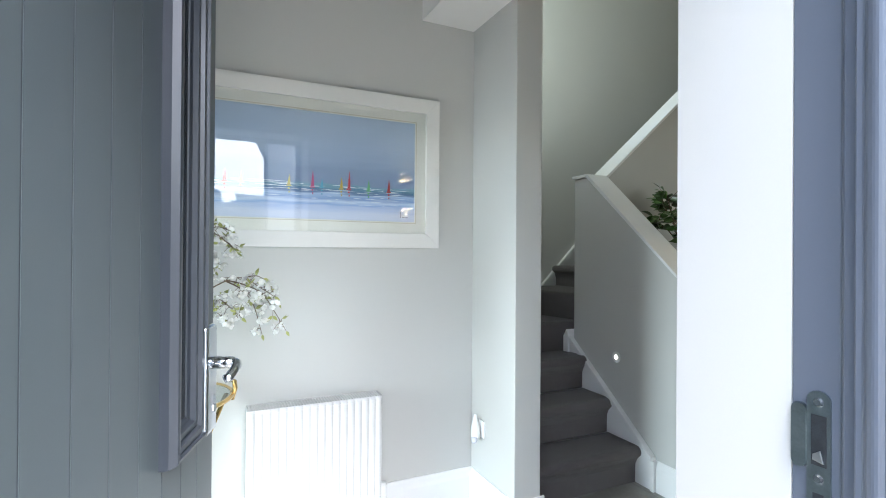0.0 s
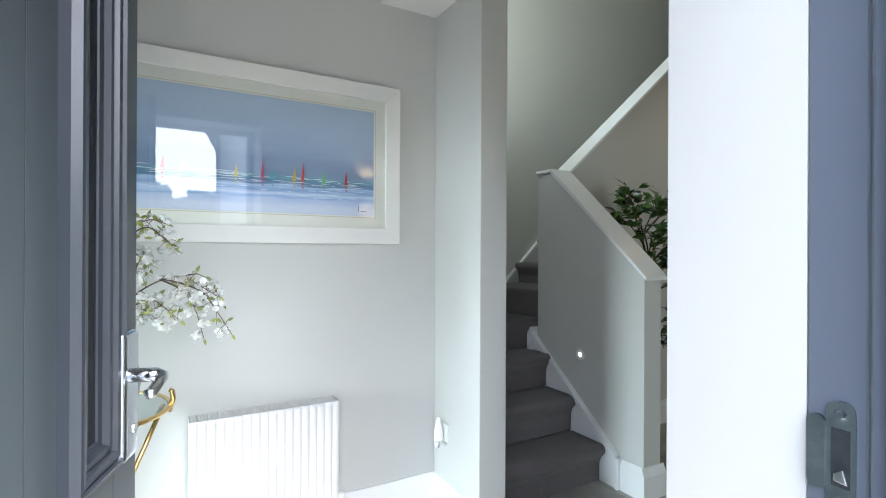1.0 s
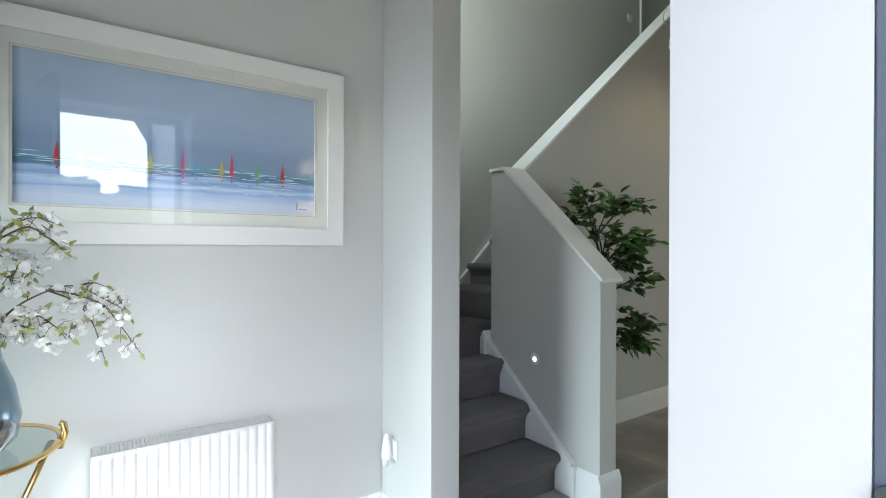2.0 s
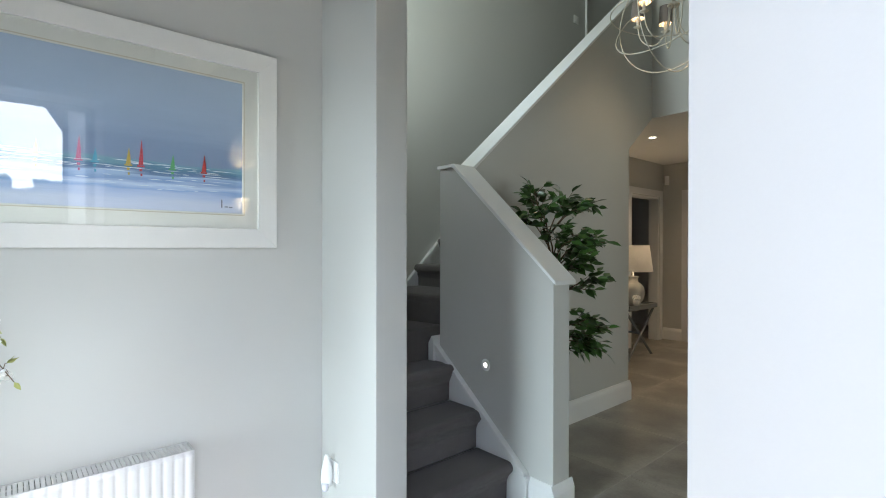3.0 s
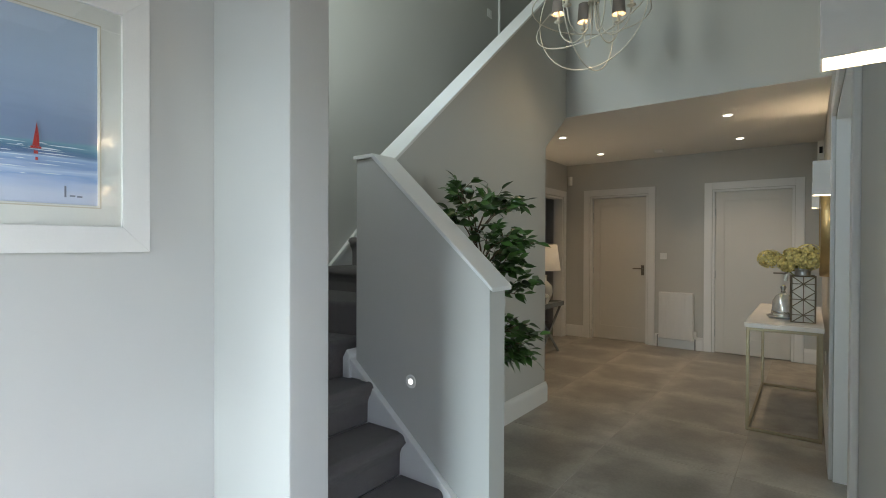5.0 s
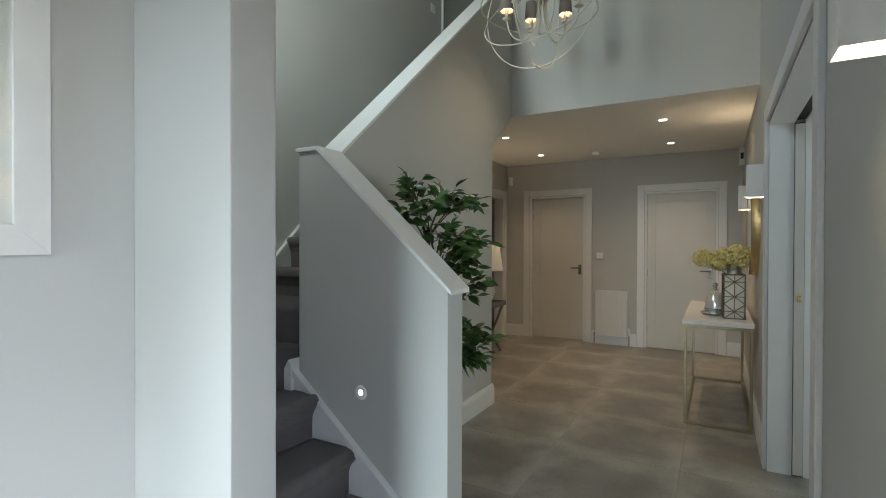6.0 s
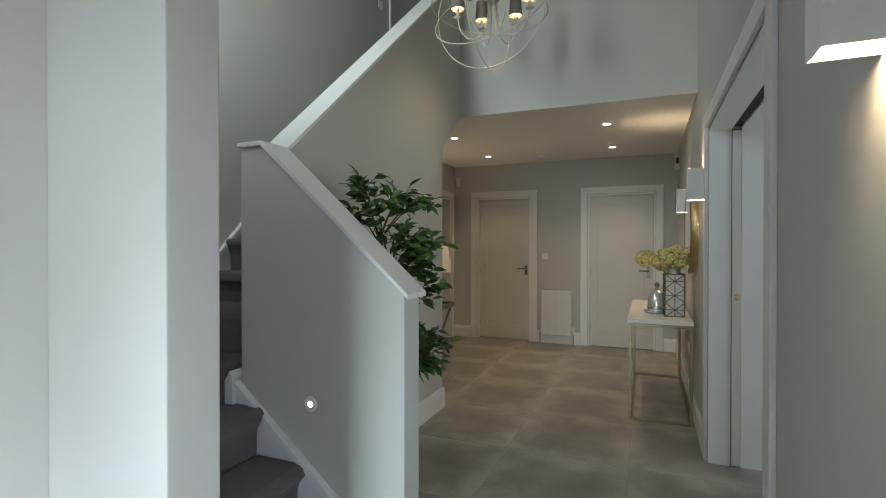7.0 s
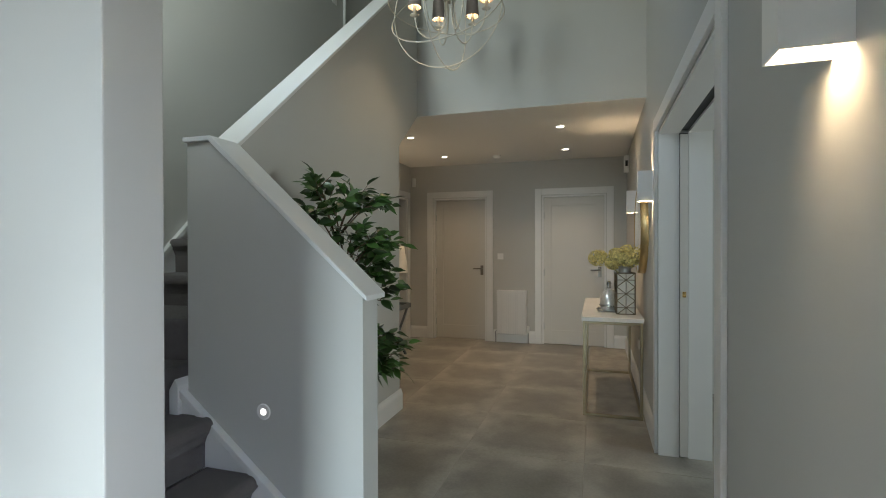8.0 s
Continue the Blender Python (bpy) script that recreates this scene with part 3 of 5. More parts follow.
lathe(bm, [(0, 1.05), (0.008, 1.05), (0.008, 1.066), (0, 1.066)], 12, POCKET_B - 0.034, 0.427)
part("edge_pull", bm, BRASS, pocket, "small brass edge pull")

# ---- front door, open inwards ----
HINGE, FREE = Vector((-0.26, 0.40, 0)), Vector((0.0, 1.25, 0))
u = (FREE - HINGE).normalized()
nrm = Vector((u.y, -u.x, 0))
door_pose = Matrix(((u.x, nrm.x, 0, HINGE.x), (u.y, nrm.y, 0, HINGE.y), (0, 0, 1, 0), (0, 0, 0, 1)))
front = tagged(new("door_4"), "slate grey grooved composite front door standing open", "front door", kind="structure")
front.matrix_world = door_pose
W, T = 0.885, 0.044
# boarded face: planks, the shade of the grooves between them set in dark strips
grooves = [0.0, 0.085, 0.173, 0.261, 0.350, 0.438, 0.526, 0.614, 0.70, 0.785, W]
for a, b in zip(grooves, grooves[1:]):
    bm = B()
    g = 0.0016
    box(bm, a + g, -0.012, 0.01, b - g, 0.0, 2.18)
    part("board", bm, SLATE, front)
    if b < W:
        # near-flush filler, coloured dark for the groove's shade
        bm = B()
        box(bm, b - g, -0.012, 0.01, b + g, -0.0007, 2.18)
        part("joint", bm, CASSETTE, front, "dark strip painting the groove's shade")
bm = B()
box(bm, 0, -T, 0.01, W, -0.012, 2.18)
part("core", bm, SLATE, front)
# glazed cassette with a stepped, mitred surround
ca, cb, cz0, cz1 = 0.60, 0.768, 0.945, 1.93
def surround(bm, a0, a1, z0, z1, prof):
    """A mitred frame: prof is (inset, proud) pairs from the outside in."""
    rings = []
    for ins, proud in prof:
        rings.append([bm.verts.new(c) for c in ((a0 + ins, proud, z0 + ins), (a1 - ins, proud, z0 + ins), (a1 - ins, proud, z1 - ins), (a0 + ins, proud, z1 - ins))])
    for p, q in zip(rings, rings[1:]):
        for i in range(4):
            bm.faces.new((p[i], p[(i + 1) % 4], q[(i + 1) % 4], q[i]))
    return bm
bm = surround(B(), ca, cb, cz0, cz1, [(0, 0.0), (0.001, 0.016), (0.006, 0.029), (0.012, 0.030), (0.015, 0.023), (0.019, 0.023), (0.021, 0.0265), (0.030, 0.0255), (0.033, 0.017), (0.037, 0.017), (0.039, 0.020), (0.046, 0.019), (0.051, 0.010), (0.057, 0.006), (0.060, 0.0)])
part("glazing_cassette", bm, CASSETTE, front, "dark slate moulded surround")
bm = B()
box(bm, ca + 0.05, 0.0006, cz0 + 0.05, cb - 0.05, 0.003, cz1 - 0.05)
part("glazing", bm, DARKGLASS, front, "dark double glazing")
handle = B()
box(handle, 0.749, 0.0, 0.945, 0.815, 0.032, 1.172, 0.0125, 4)
hp = part("handle_plate", handle, CHROME, front, "polished chrome handle plate", smooth=True)
bm = B()
lathe(bm, [(0.0, 0), (0.013, 0), (0.013, 0.04), (0.010, 0.045), (0.0, 0.045)], 16)
bmesh.ops.rotate(bm, verts=bm.verts, cent=(0, 0, 0), matrix=Matrix.Rotation(radians(-90), 3, "X"))
bmesh.ops.translate(bm, verts=bm.verts, vec=(0.792, 0.028, 1.090))
tube(bm, [(0.792, 0.058, 1.090), (0.791, 0.071, 1.090), (0.786, 0.078, 1.089), (0.776, 0.081, 1.087), (0.755, 0.080, 1.080), (0.738, 0.077, 1.072), (0.732, 0.070, 1.069)], 0.0115, 12, 0.8)
part("lever", bm, CHROME, hp, "curved chrome lever", smooth=True)
bm = B()
lathe(bm, [(0, 0), (0.009, 0), (0.009, 0.004), (0, 0.004)], 14)
bmesh.ops.rotate(bm, verts=bm.verts, cent=(0, 0, 0), matrix=Matrix.Rotation(radians(-90), 3, "X"))
bmesh.ops.translate(bm, verts=bm.verts, vec=(0.792, 0.030, 0.995))
part("keyhole", bm, STEEL, hp)
bm = B()
box(bm, W, -0.034, 0.15, W + 0.003, -0.012, 1.95)
box(bm, W + 0.003, -0.030, 0.98, W + 0.014, -0.016, 1.02, 0.002)
part("lock_strip", bm, STEEL, front)

# door frame: rebated post on the latch side, hinge post and head
fr = tagged(new("trim_door_frame"), "slate blue grey moulded entrance door frame", "door frame", kind="structure")
JX = DOOR_R
bm = B()
prism(bm, [(JX - 0.008, 0.372), (JX - 0.010, 0.318), (JX - 0.018, 0.312), (JX - 0.018, 0.300), (JX - 0.034, 0.294), (JX - 0.034, 0.286), (JX - 0.039, 0.281), (JX - 0.042, 0.274), (JX - 0.042, 0.268), (JX - 0.039, 0.263), (JX - 0.045, 0.257), (JX - 0.049, 0.248), (JX - 0.049, 0.240), (JX - 0.045, 0.234), (JX - 0.050, 0.226), (JX - 0.050, 0.215), (JX + 0.016, 0.215), (JX + 0.016, 0.372)], -0.05, 2.24, "z", 0.0015, 1)
part("latch_post", bm, SLATEFRAME, fr)
bm = B()
prism(bm, [(DOOR_L + 0.022, 0.372), (DOOR_L + 0.022, 0.318), (DOOR_L + 0.04, 0.300), (DOOR_L + 0.04, 0.215), (DOOR_L, 0.215), (DOOR_L, 0.372)], -0.05, 2.24, "z", 0.0015, 1)
part("hinge_post", bm, SLATEFRAME, fr)
bm = B()
box(bm, DOOR_L + 0.04, 0.215, 2.22, JX - 0.034, 0.372, 2.24, 0.002)
part("head_rail", bm, SLATEFRAME, fr)
bm = B()
box(bm, DOOR_L + 0.04, 0.215, -0.05, JX - 0.034, 0.372, 0.012, 0.004)
part("threshold", bm, STEEL, fr)
# white plastered reveals inside the frame
bm = B()
prism(bm, [(DOOR_R - 0.008, 0.373), (DOOR_R + 0.0155, 0.373), (DOOR_R + 0.0155, 0.5575), (DOOR_R + 0.012, 0.5575)], 0, 2.238, "z")
box(bm, DOOR_L + 0.0, 0.373, 0, DOOR_L + 0.012, FRONT + 0.004, 2.238)
box(bm, DOOR_L + 0.012, 0.373, 2.226, DOOR_R - 0.008, FRONT + 0.004, 2.238)
structure("trim_reveal", bm, PAINT, "smooth pale painted reveal inside the front door", "reveal")
keep = thing("strike_plate", "worn steel latch keep screwed to the door frame", "strike plate")
kx = JX - 0.0095
def rounded(y0, y1, z0, z1, r):
    """Outline in y and z with quarter-round corners."""
    pts = []
    for cy, cz, a0 in ((y1 - r, z1 - r, 0), (y0 + r, z1 - r, 90), (y0 + r, z0 + r, 180), (y1 - r, z0 + r, 270)):
        pts += [(cy + r * math.cos(radians(a0 + k * 18)), cz + r * math.sin(radians(a0 + k * 18))) for k in range(6)]
    return pts
KEEPSTEEL = mat("worn_dark_steel", (0.20, 0.24, 0.25), 0.32, 0.9, vary=0.25, scale=40, fine=300, bump=0.05)
bm = B()
prism(bm, rounded(0.327, 0.3525, 0.99, 1.166, 0.011), kx - 0.003, kx, "x")
part("plate", bm, KEEPSTEEL, keep)
bm = B()
prism(bm, rounded(0.3527, 0.3695, 1.070, 1.148, 0.0083), kx - 0.005, kx + 0.003, "x")
part("lip", bm, KEEPSTEEL, keep)
# dark steel patches on the plate's face paint the shade inside its recesses
RECESS = mat("shaded_steel_recess", (0.045, 0.05, 0.055), 0.4, 0.6, vary=0.4, scale=60, fine=300, bump=0.1)
bm = B()
box(bm, kx - 0.0038, 0.331, 1.078, kx - 0.0028, 0.3475, 1.138)
part("latch_recess_shade", bm, RECESS, keep)
bm = B()
box(bm, kx - 0.0038, 0.334, 1.000, kx - 0.0028, 0.3455, 1.045)
part("bolt_recess_shade", bm, RECESS, keep)
for z in (1.088,):
    bm = B()
    prism(bm, [(0.333, z - 0.006), (0.3455, z - 0.004), (0.345, z + 0.003), (0.337, z + 0.009)], kx - 0.0056, kx - 0.0036, "x", 0.0008)
    part("adjuster", bm, STEEL, keep)
for z in (1.153, 1.062):
    bm = B()
    lathe(bm, [(0, 0), (0.006, 0), (0.004, 0.003), (0, 0.003)], 12)
    bmesh.ops.rotate(bm, verts=bm.verts, cent=(0, 0, 0), matrix=Matrix.Rotation(radians(-90), 3, "Y"))
    bmesh.ops.translate(bm, verts=bm.verts, vec=(kx - 0.003, 0.340, z))
    part("screw", bm, CHROME, keep)

# ---- picture ----
pic = thing("framed_picture", "framed seascape print of coloured sailing boats, glazed, cream mount", "picture")
PX0, PX1, PZ0, PZ1, PY = -0.20, 1.035, 1.344, 2.092, WALL_Y - 0.002
def flat_frame(x0, x1, z0, z1, w, y0, y1, bev):
    bm = B()
    for pts in ([(x0, z0), (x1, z0), (x1 - w, z0 + w), (x0 + w, z0 + w)], [(x0 + w, z1 - w), (x1 - w, z1 - w), (x1, z1), (x0, z1)],
                [(x0, z0), (x0 + w, z0 + w), (x0 + w, z1 - w), (x0, z1)], [(x1 - w, z0 + w), (x1, z0), (x1, z1), (x1 - w, z1 - w)]):
        prism(bm, pts, y0, y1, "y", bev)
    return bm
part("frame", flat_frame(PX0, PX1, PZ0, PZ1, 0.072, PY - 0.027, PY, 0.0012), FRAMEWHITE, pic, "wide limed white frame")
AX0, AX1, AZ0, AZ1 = PX0 + 0.128, PX1 - 0.130, 1.473, 1.965
def mount_board():
    """Board with the window cut in it, a little deeper at the foot than at the head."""
    bm = B()
    x0, x1, z0, z1, y0, y1 = PX0 + 0.06, PX1 - 0.06, PZ0 + 0.06, PZ1 - 0.06, PY - 0.016, PY - 0.0125
    box(bm, x0, y0, z0, x1, y1, AZ0, 0.0006, 1)
    box(bm, x0, y0, AZ1, x1, y1, z1, 0.0006, 1)
    box(bm, x0, y0, AZ0, AX0, y1, AZ1, 0.0006, 1)
    box(bm, AX1, y0, AZ0, x1, y1, AZ1, 0.0006, 1)
    return bm
part("mount", mount_board(), MOUNT, pic, "cream mount board")
part("mount_line", flat_frame(AX0 - 0.008, AX1 + 0.008, AZ0 - 0.008, AZ1 + 0.008, 0.003, PY - 0.0168, PY - 0.0158, 0.0), mat("tan_line", (0.62, 0.55, 0.42), 0.7), pic)
bm = B()
box(bm, PX0 + 0.05, PY - 0.010, PZ0 + 0.05, PX1 - 0.05, PY - 0.002, PZ1 - 0.05)
def sea_material():
    m = bpy.data.materials.new("seascape_print")
    m.use_nodes = True
    nt = m.node_tree
    b = nt.nodes["Principled BSDF"]
    b.inputs["Roughness"].default_value = 0.6
    tc = nt.nodes.new("ShaderNodeTexCoord")
    sep = nt.nodes.new("ShaderNodeSeparateXYZ")
    nt.links.new(tc.outputs["Object"], sep.inputs[0])
    mp = nt.nodes.new("ShaderNodeMapping")
    mp.inputs["Scale"].default_value = (1.6, 1, 14)
    mp.inputs["Rotation"].default_value = (0, radians(2), 0)
    nt.links.new(tc.outputs["Object"], mp.inputs[0])
    nz = nt.nodes.new("ShaderNodeTexNoise")
    nz.inputs["Scale"].default_value, nz.inputs["Detail"].default_value = 3.0, 8
    nt.links.new(mp.outputs[0], nz.inputs["Vector"])
    rng = nt.nodes.new("ShaderNodeMapRange")
    rng.inputs[1].default_value, rng.inputs[2].default_value = AZ0, AZ1
    nt.links.new(sep.outputs["Z"], rng.inputs[0])
    add = nt.nodes.new("ShaderNodeMath")
    add.operation = "MULTIPLY_ADD"
    add.inputs[1].default_value = 0.11
    nt.links.new(nz.outputs["Fac"], add.inputs[0])
    nt.links.new(rng.outputs[0], add.inputs[2])
    ramp = nt.nodes.new("ShaderNodeValToRGB")
    nt.links.new(add.outputs[0], ramp.inputs[0])
    stops = ((0.0, (0.62, 0.66, 0.78)), (0.11, (0.66, 0.70, 0.82)), (0.165, (0.52, 0.60, 0.78)), (0.195, (0.30, 0.44, 0.70)), (0.225, (0.62, 0.71, 0.85)), (0.26, (0.25, 0.37, 0.62)),
             (0.295, (0.42, 0.56, 0.74)), (0.315, (0.13, 0.21, 0.38)), (0.345, (0.10, 0.23, 0.34)), (0.375, (0.19, 0.36, 0.44)), (0.395, (0.22, 0.30, 0.44)),
             (0.52, (0.26, 0.34, 0.49)), (0.62, (0.34, 0.43, 0.58)), (0.78, (0.41, 0.51, 0.66)), (1.0, (0.47, 0.57, 0.71)))
    el = ramp.color_ramp.elements
    while len(el) < len(stops):
        el.new(0.5)
    for e, (p, c) in zip(el, stops):
        e.position, e.color = p, (*c, 1)
    nt.links.new(ramp.outputs[0], b.inputs["Base Color"])
    return m
part("print", bm, sea_material(), pic, "blue seascape print")
SAILS = ((0.036, 0.055, (0.55, 0.03, 0.03)), (0.10, 0.05, (0.62, 0.52, 0.16)), (0.30, 0.05, (0.60, 0.52, 0.14)), (0.404, 0.075, (0.55, 0.10, 0.22)), (0.446, 0.04, (0.10, 0.38, 0.52)),
         (0.537, 0.055, (0.58, 0.40, 0.07)), (0.573, 0.085, (0.60, 0.06, 0.08)), (0.668, 0.05, (0.12, 0.42, 0.15)), (0.77, 0.06, (0.50, 0.04, 0.03)))
for sx, sh, col in SAILS:
    bm = B()
    z = 1.624 - 0.012 * (sx - 0.3)
    y = PY - 0.0125
    box(bm, sx - 0.011, y, z - 0.006, sx + 0.011, y + 0.002, z - 0.001)
    v = [bm.verts.new((sx + a, yy, z + c)) for yy in (y, y + 0.002) for a, c in ((-0.007, 0.0), (0.007, 0.0), (0.006, sh * 0.45), (0.002, sh))]
    bm.faces.new(v[:4]), bm.faces.new(v[4:][::-1])
    for i in range(4):
        bm.faces.new((v[i], v[(i + 1) % 4], v[4 + (i + 1) % 4], v[4 + i]))
    for k in range(2):
        box(bm, sx - 0.004 + 0.003 * k, y + 0.0005, z - 0.02 - 0.016 * k, sx + 0.004, y + 0.002, z - 0.012 - 0.016 * k)
    part("boat", bm, mat("sail", col, 0.6, vary=0.1, scale=80), pic)
bm = B()
rnd = random.Random(5)
for k in range(95):
    x = rnd.uniform(AX0, AX1 - 0.1)
    w = min(rnd.uniform(0.015, 0.12) * (1.4 if k % 7 == 0 else 0.8), AX1 - x - 0.002)
    z = 1.637 - 0.018 * (x - 0.3) - abs(rnd.gauss(0, 0.036))
    h = rnd.uniform(0.0005, 0.0016)
    prism(bm, [(x, z), (x + w * 0.3, z - h), (x + w, z - 0.0006), (x + w * 0.6, z + h)], PY - 0.0116, PY - 0.0095, "y")
tagged(part("foam_lines", bm, mat("foam_white", (0.82, 0.87, 0.90), 0.6), pic), kind="stuff")
bm = B()
for k, (x, z, h) in enumerate(((0.83, 1.492, 0.03), (0.842, 1.494, 0.012), (0.858, 1.493, 0.010))):
    box(bm, x, PY - 0.0118, z, x + (0.004 if k == 0 else 0.012), PY - 0.0095, z + (h if k == 0 else 0.004))
tagged(part("signature_marks", bm, mat("grey_ink", (0.2, 0.22, 0.28), 0.6), pic), kind="stuff")
bm = B()
box(bm, PX0 + 0.06, PY - 0.0215, PZ0 + 0.06, PX1 - 0.06, PY - 0.0195, PZ1 - 0.06)
pg = part("glass_sheet", bm, PICGLASS, pic)
pg.visible_shadow = False

# ---- radiators ----
def radiator(name, x0, x1, z0, z1, depth, label, m, flutes):
    """A double-panel radiator in its own frame: back at y = 0, front at y = -depth."""
    rad = thing(name, label, "radiator", m=m)
    bm = B()
    n = flutes
    pitch = (x1 - x0 - 0.03) / n
    pts = [(x0, -depth + 0.014), (x0 + 0.004, -depth + 0.004), (x0 + 0.015, -depth)]
    for k in range(n):
        a = x0 + 0.015 + pitch * k
        pts += [(a + pitch * g, -depth + d) for g, d in ((0.20, 0.0), (0.30, 0.0007), (0.40, 0.0021), (0.50, 0.0025), (0.60, 0.0021), (0.70, 0.0007), (0.80, 0.0))]
    pts += [(x1 - 0.015, -depth), (x1 - 0.004, -depth + 0.004), (x1, -depth + 0.014)]
    zs = ((z0, 0.010), (z0 + 0.012, 0.0), (z0 + 0.015, 0.0), (z1 - 0.015, 0.0), (z1 - 0.012, 0.0), (z1, 0.010))
    rows = [[bm.verts.new((px, py + off, z)) for px, py in pts] for z, off in zs]
    for p, q in zip(rows, rows[1:]):
        for i in range(len(pts) - 1):
            bm.faces.new((p[i], p[i + 1], q[i + 1], q[i]))
    part("front_panel", bm, RADWHITE, rad, smooth=True)
    for xa in (x0, x1 - 0.0025):
        bm = B()
        box(bm, xa, -depth + 0.012, z0 + 0.012, xa + 0.0025, -0.012, z1)
        part("side_panel", bm, RADWHITE, rad)
    bm = B()
    box(bm, x0 + 0.005, -0.03, z0, x1 - 0.005, -0.018, z1 - 0.012, 0.003)
    part("back_panel", bm, RADWHITE, rad)
    bm = B()
    box(bm, x0 + 0.003, -depth + 0.011, z1 - 0.004, x1 - 0.003, -depth + 0.018, z1)
    box(bm, x0 + 0.003, -0.022, z1 - 0.004, x1 - 0.003, -0.012, z1)
    k = int((x1 - x0) / 0.0125)
    for i in range(k):
        xa = x0 + 0.006 + (x1 - x0 - 0.012) * i / k
        box(bm, xa, -depth + 0.018, z1 - 0.004, xa + 0.0102, -0.022, z1 - 0.0005)
    part("top_grille", bm, RADWHITE, rad)
    bm = B()
    tube(bm, [(x1 + 0.02, -depth * 0.55, -0.005), (x1 + 0.02, -depth * 0.55, z0 + 0.04), (x1 - 0.002, -depth * 0.55, z0 + 0.045)], 0.0075)
    part("pipe", bm, CHROME, rad)
    bm = B()
    tube(bm, [(x0 - 0.02, -depth * 0.55, -0.005), (x0 - 0.02, -depth * 0.55, z0 + 0.04), (x0 + 0.002, -depth * 0.55, z0 + 0.045)], 0.0075)
    part("pipe", bm, CHROME, rad)
    bm = B()
    lathe(bm, [(0, z0 + 0.03), (0.014, z0 + 0.03), (0.014, z0 + 0.055), (0.02, z0 + 0.06), (0.021, z0 + 0.12), (0.014, z0 + 0.13), (0, z0 + 0.13)], 14, x1 + 0.02, -depth * 0.55)
    part("valve_head", bm, PLASTER, rad, "white thermostatic valve head")
    return rad
radiator("radiator", 0.13, 0.715, 0.10, 0.655, 0.115, "white fluted panel radiator with top grille under the picture", pose(0, WALL_Y - 0.002, 0), 17)
radiator("radiator", -0.21, 0.21, 0.12, 0.745, 0.09, "white fluted panel radiator between the two doors", pose(BACK_X - 0.002, 2.11, 0, 0, 0, -90), 12)

# ---- wall plates and small fixtures ----
plug = thing("plug_in_freshener", "small white plug-in air freshener in a wall socket", "air freshener")
bm = B()
box(bm, PIER_X0 - 0.009, 2.15, 0.385, PIER_X0, 2.236, 0.471, 0.003)
part("socket_plate", bm, PLASTER, plug)
bm = B()
lathe(bm, [(0, 0.375), (0.02, 0.378), (0.024, 0.40), (0.022, 0.44), (0.014, 0.475), (0.008, 0.50), (0, 0.502)], 16, PIER_X0 - 0.035, 2.19)
part("body", bm, PLASTER, plug, smooth=True)
bm = B()
lathe(bm, [(0, 0.366), (0.012, 0.366), (0.014, 0.374), (0.014, 0.392), (0, 0.396)], 12, PIER_X0 - 0.05, 2.175)
part("refill", bm, PURPLE, plug, smooth=True)

def plate(name, m, label, category, w=0.086, h=0.086, rocker=True):
    p = thing(name, label, category, m=m)
    bm = B()
    box(bm, -w / 2, -0.009, -h / 2, w / 2, 0, h / 2, 0.003)
    part("plate", bm, PLASTER, p)
    if rocker:
        bm = B()
        box(bm, -0.012, -0.013, -0.02, 0.012, -0.009, 0.02, 0.002)
        part("rocker", bm, WHITE, p)
    return p
plate("light_switch", pose(BACK_X, 2.28, 1.225, 0, 0, -90), "white square light switch on the grey wall", "switch")
plate("wall_socket", pose(5.5, FRONT, 0.45, 0, 0, 180), "white double wall socket under the console table", "socket", 0.146, 0.086, False)
plate("light_switch", pose(5.06, STAIR_BACK, 3.93, 0, 0, 0), "white light switch high on the stair wall", "switch")
bm = B()
tube(bm, [(5.25, STAIR_BACK - 0.016, 3.45), (5.25, STAIR_BACK - 0.016, 4.9)], 0.014)
structure("trim_landing_edge", bm, WHITE, "thin white upright trim on the stair wall", "trim")
sens = thing("alarm_sensor", "small white alarm detector in the wall corner", "detector", m=pose(BACK_X - 0.03, CORR_Y - 0.06, 2.33, 0, 0, -45))
bm = B()
prism(bm, [(-0.03, 0), (-0.024, -0.035), (0.024, -0.035), (0.03, 0)], -0.065, 0.065, "z", 0.006)
part("case", bm, PLASTER, sens)
alarm = thing("door_chime", "white wall-mounted box with dark display near the ceiling", "chime box", m=pose(7.1, FRONT, 2.40, 0, 0, 180))
bm = B()
box(bm, -0.07, -0.055, -0.10, 0.07, 0, 0.10, 0.006)
part("case", bm, PLASTER, alarm)
bm = B()
box(bm, 0.0695, -0.042, -0.035, 0.072, -0.012, 0.035)
part("display", bm, BLACK, alarm)
smoke = thing("smoke_detector", "round white smoke detector on the ceiling", "smoke detector", m=pose(6.95, 2.22, CEIL_Z))
bm = B()
lathe(bm, [(0, -0.04), (0.03, -0.04), (0.05, -0.028), (0.055, -0.008), (0.052, 0.002), (0, 0.002)], 24)
part("case", bm, PLASTER, smoke, smooth=True)

# ---- downlights ----
def downlight(m):
    d = thing("downlight", "round recessed white downlight, lit, in the ceiling", "downlight", "downlights in the corridor ceiling", m=m)
    bm = B()
    lathe(bm, [(0.034, 0.0), (0.036, -0.005), (0.046, -0.005), (0.047, 0.001)], 24)
    part("bezel", bm, PLASTER, d)
    bm = B()
    lathe(bm, [(0, -0.002), (0.034, -0.002)], 24)
    part("lens", bm, SPOTGLOW, d, "glowing lens", tidy=False)
    return d
first = downlight(pose(5.59, 2.92, CEIL_Z))
